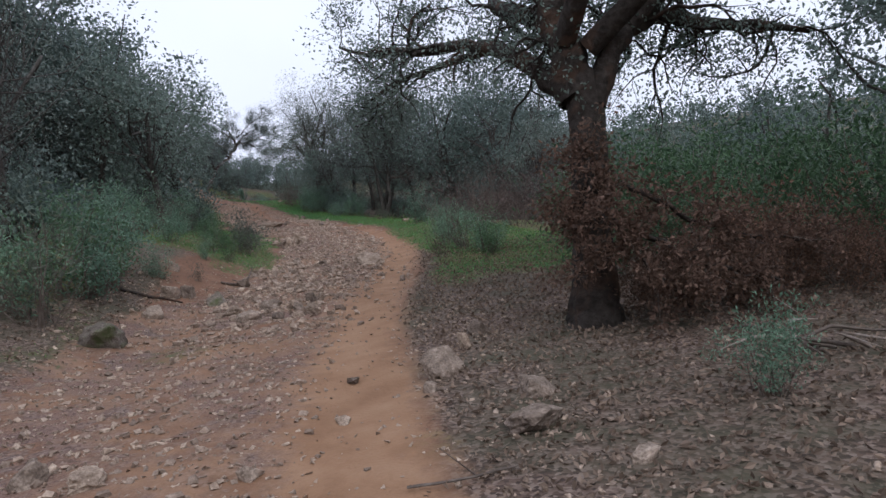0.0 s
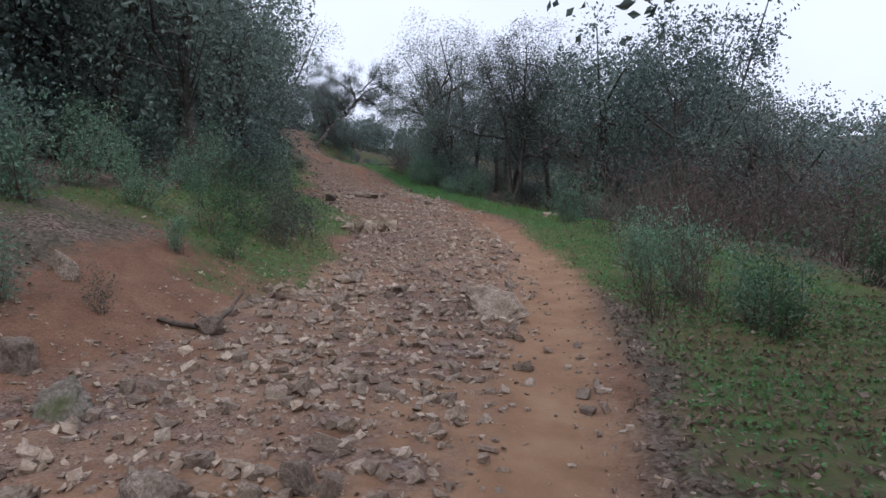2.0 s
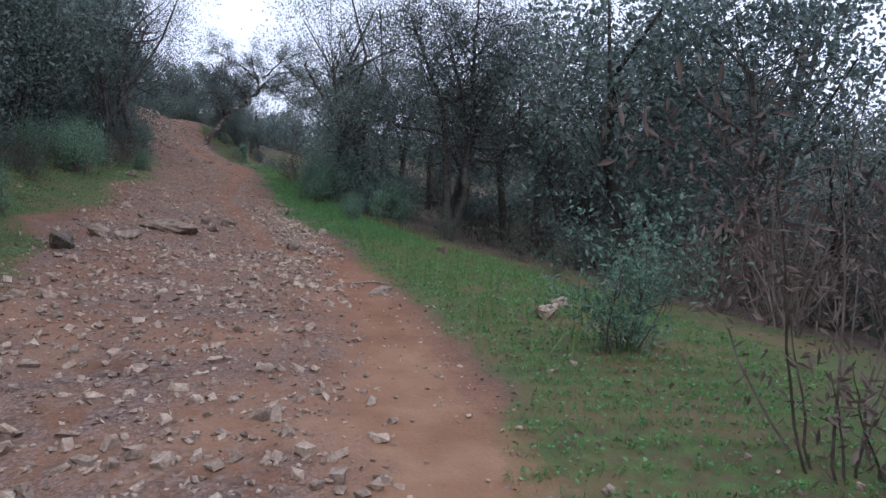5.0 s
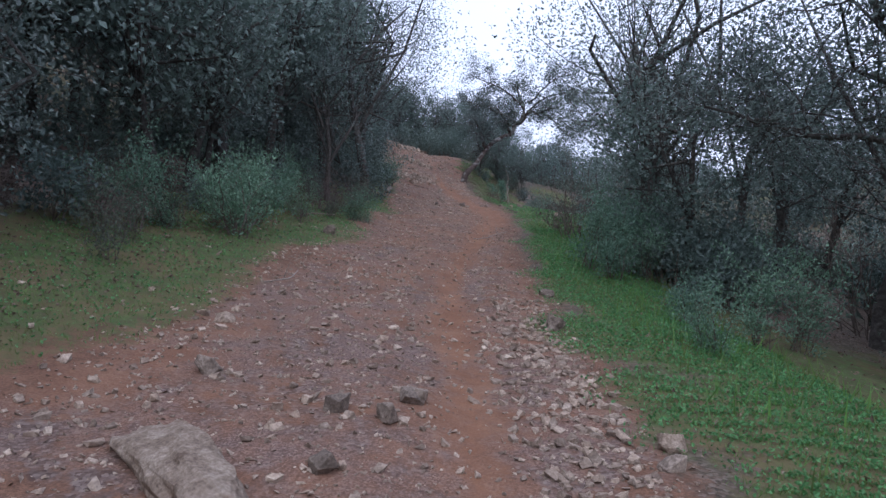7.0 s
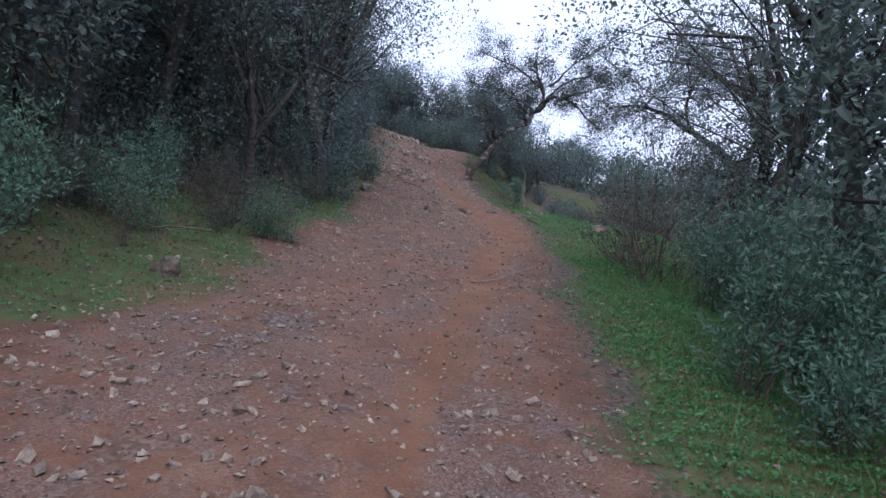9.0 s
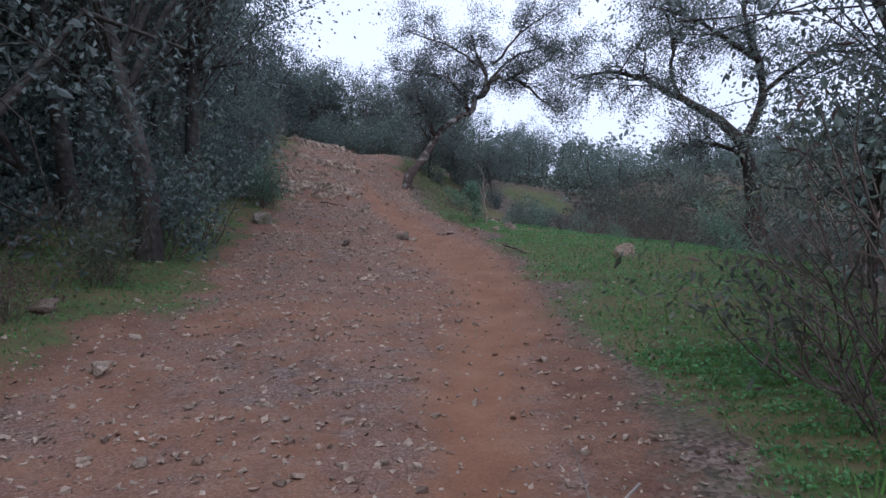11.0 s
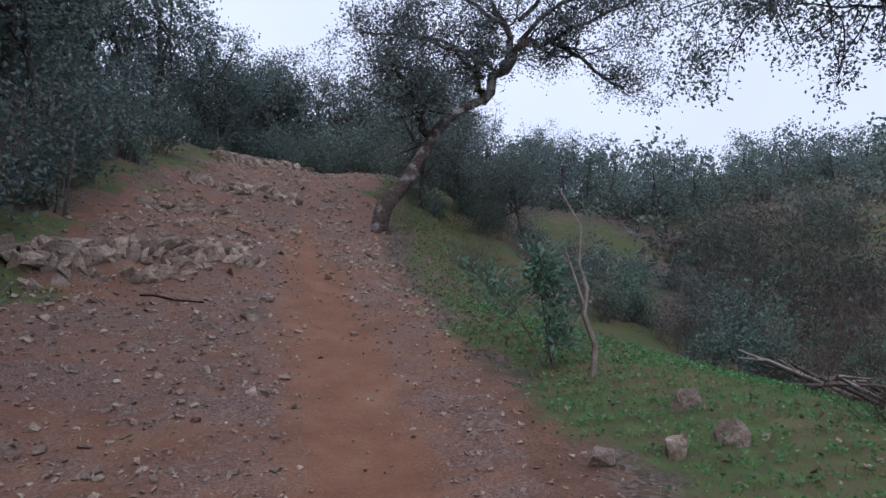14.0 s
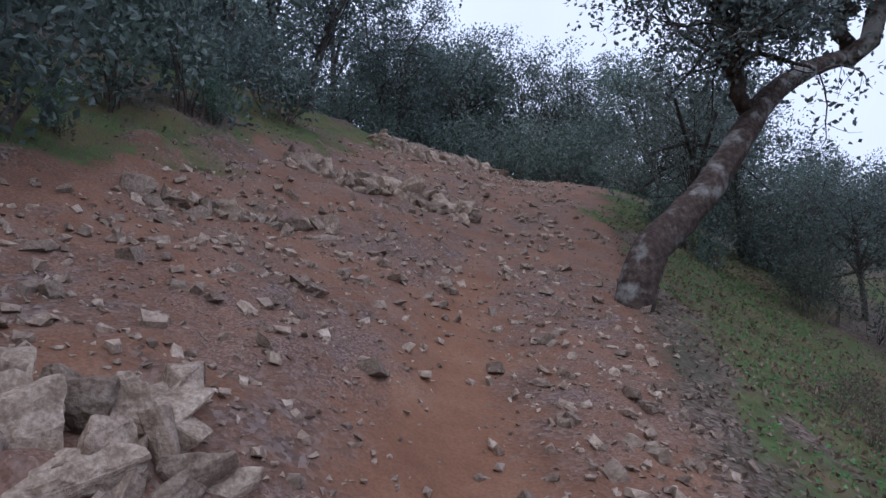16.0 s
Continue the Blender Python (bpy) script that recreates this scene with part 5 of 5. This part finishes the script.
# The leaning cork oak beside the climb.
shaped_tree("leaning_cork_oak", "leaning cork oak with pale lichened bark and twisted limbs", [(-22.58, 61.70, 5.1, 0.3), (-22.58, 61.72, 5.92, 0.215), (-22.55, 61.72, 6.51, 0.185), (-22.51, 61.87, 6.87, 0.163), (-22.35, 62.36, 7.24, 0.155), (-22.21, 62.90, 7.74, 0.148), (-22.12, 63.41, 8.28, 0.141),
    (-22.06, 63.83, 8.70, 0.133), (-21.92, 64.44, 9.10, 0.118), (-21.74, 65.08, 9.42, 0.104), (-21.53, 65.64, 9.66, 0.096)], [
    [(-22.10, 63.73, 8.57, 0.1), (-22.26, 63.40, 8.76, 0.09), (-22.29, 63.23, 8.97, 0.08), (-22.19, 63.30, 9.23, 0.07), (-22.36, 63.03, 9.48, 0.06), (-22.48, 62.78, 9.90, 0.04)],
    [(-21.56, 65.61, 9.66, 0.11), (-21.56, 65.66, 10.01, 0.09), (-21.70, 65.58, 10.39, 0.07), (-21.59, 65.77, 11.04, 0.05)],
    [(-21.51, 65.57, 9.61, 0.13), (-21.16, 65.75, 10.27, 0.12), (-20.71, 66.27, 10.95, 0.1), (-19.88, 66.85, 11.17, 0.07), (-19.24, 67.13, 10.65, 0.05), (-18.26, 67.46, 9.84, 0.025)],
    [(-21.04, 65.91, 10.46, 0.09), (-20.75, 66.14, 11.35, 0.08), (-21.21, 66.15, 12.11, 0.06), (-21.48, 66.12, 13.11, 0.04)],
    [(-20.71, 66.27, 10.95, 0.08), (-20.28, 66.66, 11.80, 0.06), (-19.28, 67.31, 12.39, 0.045), (-18.34, 67.92, 12.63, 0.03)],
    [(-21.44, 65.59, 10.2, 0.07), (-22.01, 65.34, 11.12, 0.055), (-23.13, 64.96, 11.48, 0.04), (-24.33, 64.52, 11.63, 0.02)],
    [(-20.75, 65.9, 11.2, 0.07), (-21.38, 65.42, 12.12, 0.05), (-22.51, 64.96, 12.69, 0.035), (-23.77, 64.37, 13.16, 0.015)],
    [(-20.3, 66.5, 11.05, 0.06), (-18.84, 66.45, 11.4, 0.045), (-17.98, 66.6, 11.7, 0.03), (-17.2, 66.8, 11.95, 0.015)],
    [(-20.6, 66.2, 11.7, 0.06), (-19.45, 65.83, 12.56, 0.04), (-18.59, 65.92, 13.08, 0.03), (-17.73, 66.07, 13.58, 0.012)],
    [(-21.16, 65.75, 10.27, 0.06), (-21.68, 65.19, 10.87, 0.05), (-22.38, 64.67, 11.06, 0.035), (-23.21, 64.09, 11.24, 0.02)],
], CORK_BARK, PALE_OAK_LEAF, np.random.default_rng(103), dict(KNOTTY, kids=(0, 3, 3)), 2, 0.8, 8, 0.14, (0.08, 0.046), 0.12, 0.9)

# The oak above the gully, with a long limb towards the trail.
shaped_tree("spreading_oak", "tall holm oak with a long slanting limb", [(-10.66, 62.38, 2.75, 0.34), (-10.73, 62.37, 5.02, 0.26), (-10.79, 62.35, 6.19, 0.22), (-11.04, 62.27, 7.22, 0.2)], [
    [(-11.00, 62.29, 7.06, 0.18), (-11.52, 61.97, 7.78, 0.16), (-12.72, 61.41, 8.47, 0.11), (-13.79, 60.89, 9.20, 0.08), (-14.84, 60.36, 9.43, 0.05), (-15.76, 59.90, 9.16, 0.02)],
    [(-10.98, 62.29, 7.09, 0.15), (-10.43, 62.52, 8.11, 0.13), (-10.31, 62.58, 9.14, 0.11), (-10.67, 62.45, 10.18, 0.09), (-10.91, 62.37, 11.47, 0.05)],
    [(-12.72, 61.41, 8.47, 0.07), (-13.08, 61.27, 9.36, 0.06), (-12.84, 61.38, 10.25, 0.05), (-13.08, 61.30, 11.14, 0.03)],
    [(-10.55, 62.44, 9.67, 0.09), (-11.45, 62.03, 10.37, 0.07), (-12.25, 61.62, 10.97, 0.05), (-13.45, 61.00, 11.37, 0.03)],
    [(-10.35, 62.55, 8.66, 0.09), (-9.45, 62.25, 9.26, 0.07), (-8.44, 61.65, 9.66, 0.04)],
    [(-10.86, 62.36, 6.66, 0.09), (-11.65, 61.25, 6.95, 0.06), (-12.45, 60.64, 7.05, 0.03)],
], DARK_BARK, PALE_OAK_LEAF, np.random.default_rng(107), dict(KNOTTY, kids=(0, 4, 2), twist=0.2), 2, 1.0, 10, 0.085, (0.076, 0.043))


# The thin oak below the trail: two dark stems from one foot.
shaped_tree("thin_oak", "thin grey oak with two dark stems and fine twigs", [(-4.1, 36.74, 1.0, 0.19), (-4.03, 36.73, 1.5, 0.14), (-4.04, 36.79, 2.14, 0.11), (-4.17, 36.79, 3.15, 0.095), (-4.23, 36.67, 4.51, 0.075), (-4.39, 36.52, 5.37, 0.05)], [
    [(-4.36, 36.54, 5.2, 0.05), (-4.71, 36.31, 6.2, 0.04), (-5.22, 35.9, 7.38, 0.02)],
    [(-4.0, 36.75, 1.45, 0.12), (-3.64, 36.79, 2.88, 0.1), (-3.53, 36.75, 3.8, 0.085), (-3.65, 36.67, 4.57, 0.07), (-3.55, 36.51, 5.45, 0.055), (-3.51, 36.13, 6.9, 0.035), (-3.46, 35.75, 7.94, 0.015)],
    [(-3.55, 36.76, 3.6, 0.05), (-2.89, 36.72, 3.81, 0.045), (-2.32, 36.62, 4.26, 0.035), (-1.58, 36.45, 4.75, 0.018)],
    [(-4.22, 36.68, 4.4, 0.05), (-5.07, 36.62, 4.53, 0.04), (-5.77, 36.52, 4.67, 0.03), (-6.59, 36.34, 4.91, 0.015)],
    [(-3.65, 36.6, 4.7, 0.05), (-4.0, 36.35, 6.15, 0.035), (-4.41, 35.97, 7.34, 0.015)],
    [(-3.6, 36.5, 5.3, 0.045), (-2.9, 36.9, 6.2, 0.03), (-2.1, 37.3, 7.0, 0.012)],
], GREY_BARK, PALE_OAK_LEAF, np.random.default_rng(109), dict(KNOTTY, kids=(0, 4, 3), twist=0.25), 3, 0.85, 6, 0.13, (0.07, 0.04), 0.15, 0.8)

# ---- far woods over the hills all round ----
def far_woods():
    r = np.random.default_rng(61)
    n = 1400
    a = r.uniform(0, 2 * np.pi, n)
    rad = 42 + 200 * r.power(1.3, n)
    x, y = -12 + rad * np.cos(a), 40 + rad * np.sin(a)
    s, d, z = along(x, y)
    keep = (np.abs(d) > 22) | (s > 128)
    x, y = x[keep], y[keep]
    h = height(x, y)
    spots = []
    for k in range(len(x)):
        w = r.uniform(1.8, 3.4)
        m = 160 if rad[keep][k] < 100 else 55
        u = unit(r.normal(size=(m, 3))) * r.uniform(0.75, 1.05, (m, 1))
        u[:, 2] = np.abs(u[:, 2]) * 1.0
        lumps = 1 + 0.25 * np.sin(5 * u[:, 0:1] + k) * np.cos(4 * u[:, 1:2] + 2 * k)
        spots.append(np.array([x[k], y[k], h[k] + 0.6]) + u * lumps * [w, w, w * r.uniform(1.1, 1.7)])
    p = np.concatenate(spots)
    v, f = leaf_cloud(r, p, 0.55, 0.36, 0.1)
    ob = new("far_woods", mesh("far_woods", v, f, OAK_LEAF))
    tagged(ob, "grey-green oak woods over the far hills", "woods", kind="stuff")


far_woods()


def low_scrub():
    """Low bushes that close over the ground of the slopes away from the trail."""
    r = np.random.default_rng(67)
    for leaf, label, n, s0, s1, d0, d1 in ((GREY_LEAF, "low grey scrub covering the valley side", 2700, 26, 118, 8, 44), (OAK_LEAF, "low dark scrub covering the valley side", 1600, 10, 118, 9, 60), (OAK_LEAF, "low dark scrub under the hillside oaks", 700, 6, 112, -24, -7)):
        x, y = spread(r, n, s0, s1, d0, d1)
        z = height(x, y)
        spots = []
        for k in np.where(meadow(*along(x, y)[:2]) < 0.3)[0]:
            w = r.uniform(0.45, 1.1)
            u = unit(r.normal(size=(26, 3))) * r.uniform(0.5, 1.05, (26, 1))
            u[:, 2] = np.abs(u[:, 2])
            spots.append(np.array([x[k], y[k], z[k]]) + u * w * [1.2, 1.2, 0.9])
        v, f = leaf_cloud(r, np.concatenate(spots), 0.26, 0.13, 0.2)
        tagged(new("low_scrub", mesh("low_scrub", v, f, leaf)), label, "scrub", kind="stuff")


low_scrub()


# ---- grass, herbs and fallen leaves ----
def turf_places(r, n, s0, s1, d0, d1, power=1.0, which=3):
    x, y = spread(r, n, s0, s1, d0, d1)
    s, d, _ = along(x, y)
    b = bands(s, d, x, y)
    keep = (b[which] - 0.5 * b[0]) > r.uniform(0.25, 0.95, n) ** power
    return x[keep], y[keep]


def grass(name, label, r, x, y, tall, mat, lean=0.5):
    n = len(x)
    z = floor_at(x, y)
    h = tall * r.uniform(0.4, 1.3, n)
    a = r.uniform(0, 2 * np.pi, n)
    w = 0.0035 + 0.05 * h
    side = np.stack([np.cos(a), np.sin(a), 0 * a], 1) * w[:, None] * 0.5
    tip = np.stack([r.normal(size=n) * lean * h, r.normal(size=n) * lean * h, h], 1)
    p = np.stack([x, y, z - 0.01], 1)
    v = np.stack([p - side, p + side, p + tip], 1).reshape(-1, 3)
    i = np.arange(n)[:, None] * 3
    ob = new(name, mesh(name, v, i + [0, 1, 2], mat))
    return tagged(ob, label, "grass", kind="stuff")


def herbs(name, label, r, x, y, size, mat, high=0.05, category="herbs"):
    n = len(x)
    p = np.stack([x, y, floor_at(x, y) + r.uniform(0.005, high, n)], 1)
    out = np.stack([r.normal(size=n), r.normal(size=n), r.uniform(-0.1, 0.5, n)], 1)
    v, f = leaf_cloud(r, p, *size, 0.1, out)
    ob = new(name, mesh(name, v, f, mat))
    return tagged(ob, label, category, kind="stuff")


def cover():
    r = np.random.default_rng(19)
    xs = [turf_places(r, n, s0, s1, d0, d1) for n, s0, s1, d0, d1 in (
        (64000, 23, 42, 0.8, 4.6), (56000, 42, 57, 0.8, 3.6), (56000, 56, 72, 0.8, 6.0), (26000, 70, 92, 0.8, 4.0), (16000, 78, 96, 5.0, 14.0), (70000, 25, 44, -6.0, -1.6), (60000, 44, 70, -6.2, -2.0), (30000, 70, 92, -6.5, -2.2), (20000, 8, 25, -6.5, -2.6))]
    x, y = (np.concatenate(v) for v in zip(*xs))
    grass("grass", "short bright green grass beside the trail", r, x, y, 0.058, GRASS_BLADE)
    x, y = turf_places(r, 1500, 34, 58, 1.6, 3.6)
    grass("tall_grass", "tufts of taller green grass on the verge", r, x, y, 0.24, GRASS_BLADE, 0.3)
    xs = [turf_places(r, n, s0, s1, d0, d1) for n, s0, s1, d0, d1 in ((20000, 22, 42, 0.6, 4.2), (40000, 42, 57, 0.8, 3.4), (22000, 56, 72, 0.8, 5.0), (26000, 24, 70, -5.5, -2.0), (9000, 68, 90, 0.8, 4.0))]
    x, y = (np.concatenate(v) for v in zip(*xs))
    herbs("herbs", "low green clover and herbs in the grass", r, x, y, (0.034, 0.024), HERB_LEAF)
    xs = [turf_places(r, n, s0, s1, d0, d1, 1.3, 2) for n, s0, s1, d0, d1 in ((34000, 12, 27, 0.3, 7.5), (9000, 12, 25, -6, -2.5), (9000, 28, 70, -7.5, -3.0), (12000, 69, 84, 0.6, 4.5), (5000, 27, 69, 1.0, 6.5), (5000, 26, 84, -4.5, -2.2))]
    x, y = (np.concatenate(v) for v in zip(*xs))
    herbs("fallen_leaves", "dry brown fallen oak leaves", r, x, y, (0.055, 0.03), FALLEN_LEAF, 0.018, "leaf litter")


cover()


# ---- sticks and the dead sapling ----
def stick(name, label, rows, mat, seed, twigs=0, category="stick"):
    """A stick that lies along points x, y, lift over the ground, radius."""
    r = np.random.default_rng(seed)
    line = []
    a = np.array(rows)
    f = np.linspace(0, len(a) - 1, 4 * (len(a) - 1) + 1)
    for row in np.stack([np.interp(f, np.arange(len(a)), a[:, j]) for j in range(4)], 1):
        line.append((row[0] + r.normal() * 0.008, row[1] + r.normal() * 0.008, float(floor_at(row[0], row[1])[0]) + row[2], row[3]))
    lines = [line]
    for _ in range(twigs):
        q = np.array(line[int(r.integers(2, len(line)))])
        d = unit(r.normal(size=3) * [1, 1, 0.4])
        lines.append([(*(q[:3] + d * t * 0.3 + [0, 0, 0.02 * t]), q[3] * (0.7 - 0.4 * t)) for t in (0, 0.3, 0.6, 1.0)])
    o = np.array([*line[0][:3], 0])
    v, fc = tubes([np.array(q) - o for q in lines], 6)
    ob = new(name, mesh(name, v, fc, mat, True))
    ob.location = line[0][:3]
    return tagged(ob, label, category)


stick("stick", "curved pale dead stick with one end raised", [(-4.64, 13.20, 0.03, 0.022), (-4.33, 13.45, 0.03, 0.024), (-4.27, 13.71, 0.12, 0.02), (-4.24, 13.91, 0.26, 0.012)], TWIG, 1, 1)
stick("stick", "thin reddish stick on red soil", [(-4.31, 26.47, 0.02, 0.012), (-4.06, 26.57, 0.025, 0.012), (-3.86, 26.52, 0.02, 0.009)], PALE_WOOD, 2)
stick("stick", "forked pale twig at the gravel's edge", [(-12.01, 40.87, 0.02, 0.012), (-11.77, 41.18, 0.04, 0.012), (-11.58, 41.88, 0.14, 0.007)], PALE_WOOD, 3, 2)
stick("stick", "small white forked twig on gravel", [(-11.30, 33.29, 0.02, 0.012), (-11.16, 33.59, 0.05, 0.01), (-11.26, 33.89, 0.12, 0.007)], PALE_WOOD, 4, 2)
stick("stick", "grey forked stick lying in grass", [(-14.23, 49.21, 0.03, 0.02), (-14.48, 49.51, 0.05, 0.02), (-14.78, 49.76, 0.06, 0.012)], TWIG, 5, 2)
stick("stick", "dark dead stick lying across the gravel", [(-21.84, 54.86, 0.015, 0.014), (-21.54, 54.92, 0.015, 0.013), (-21.19, 55.12, 0.015, 0.008)], DARK_BARK, 6, 1)
stick("stick", "bent bleached twig in the grass", [(-15.36, 38.76, 0.03, 0.012), (-15.06, 38.86, 0.14, 0.011), (-14.65, 39.17, 0.22, 0.008)], PALE_WOOD, 7, 2)
stick("stick", "thin dry twig on leaf litter", [(-0.58, 4.31, 0.02, 0.01), (-0.32, 4.26, 0.03, 0.009), (-0.01, 4.35, 0.02, 0.007)], TWIG, 8, 1)
stick("stick", "dark half-buried root beside the bank", [(-5.50, 11.26, 0.03, 0.02), (-5.09, 11.30, 0.05, 0.025), (-4.68, 11.55, 0.02, 0.014)], DARK_BARK, 9)
for k in range(9):
    a = 0.7 * k
    stick("dead_branch", "bleached dead branch in a heap of brush", [(-15.44 + 0.15 * k, 56.8 + 0.12 * k, 0.05, 0.022), (-15.14 + 0.5 * math.cos(a), 57.2 + 0.5 * math.sin(a), 0.25, 0.018), (-14.94 + 1.0 * math.cos(a), 57.5 + 1.0 * math.sin(a), 0.3, 0.008)], PALE_WOOD if k % 2 else TWIG, 20 + k, 2, "branch")
for k in range(6):
    a = 1.1 * k
    stick("dead_branch", "bleached fallen branch on leaf litter", [(1.98 + 0.12 * k, 5.75, 0.03, 0.018), (2.08 + 0.3 * math.cos(a), 5.85 + 0.3 * math.sin(a), 0.16, 0.014), (2.28 + 0.7 * math.cos(a), 5.95 + 0.6 * math.sin(a), 0.08, 0.007)], PALE_WOOD if k % 2 else TWIG, 40 + k, 1, "branch")


def sapling():
    """A young holm oak sprouting round a bare, bleached stem."""
    r = np.random.default_rng(71)
    x, y, z = spot(-16.93, 54.78, 0.05)
    base = thing("oak_sapling", "bare bleached stem with grey-green shoots beside it", "sapling", where=(x, y, z))
    stem = [(0, 0, 0, 0.028), (0.04, 0.02, 0.3, 0.027), (-0.03, 0.0, 0.55, 0.022), (0.0, 0.03, 0.75, 0.019), (-0.05, 0.03, 0.95, 0.015), (-0.02, 0.05, 1.25, 0.009), (-0.2, 0.08, 1.6, 0.006)]
    side = [(-0.02, 0.0, 0.6, 0.016), (-0.1, 0.05, 0.85, 0.012), (-0.16, 0.02, 1.1, 0.006)]
    part("stem", mesh("stem", *tubes([stem, side], 7), PALE_WOOD, True), base, "bleached bare stem")
    lines, tips = [], []
    for k in range(4):
        grow(r, (-0.34 + 0.06 * r.normal(), 0.05 + 0.06 * r.normal(), 0), (-0.1 + 0.05 * r.normal(), 0.06 * r.normal(), 1), r.uniform(0.7, 1.15), 0.011, 0, dict(BUSH, kids=(5, 2), angle=(14, 34), ratio=(0.22, 0.4)), lines, tips)
    part("twigwork", mesh("twigwork", *tubes(lines, 4), TWIG), base)
    part("foliage", mesh("foliage", *crown(r, tips, 7, 0.06, 0.07, 0.03, 0.3), ROSE_LEAF), base)


sapling()
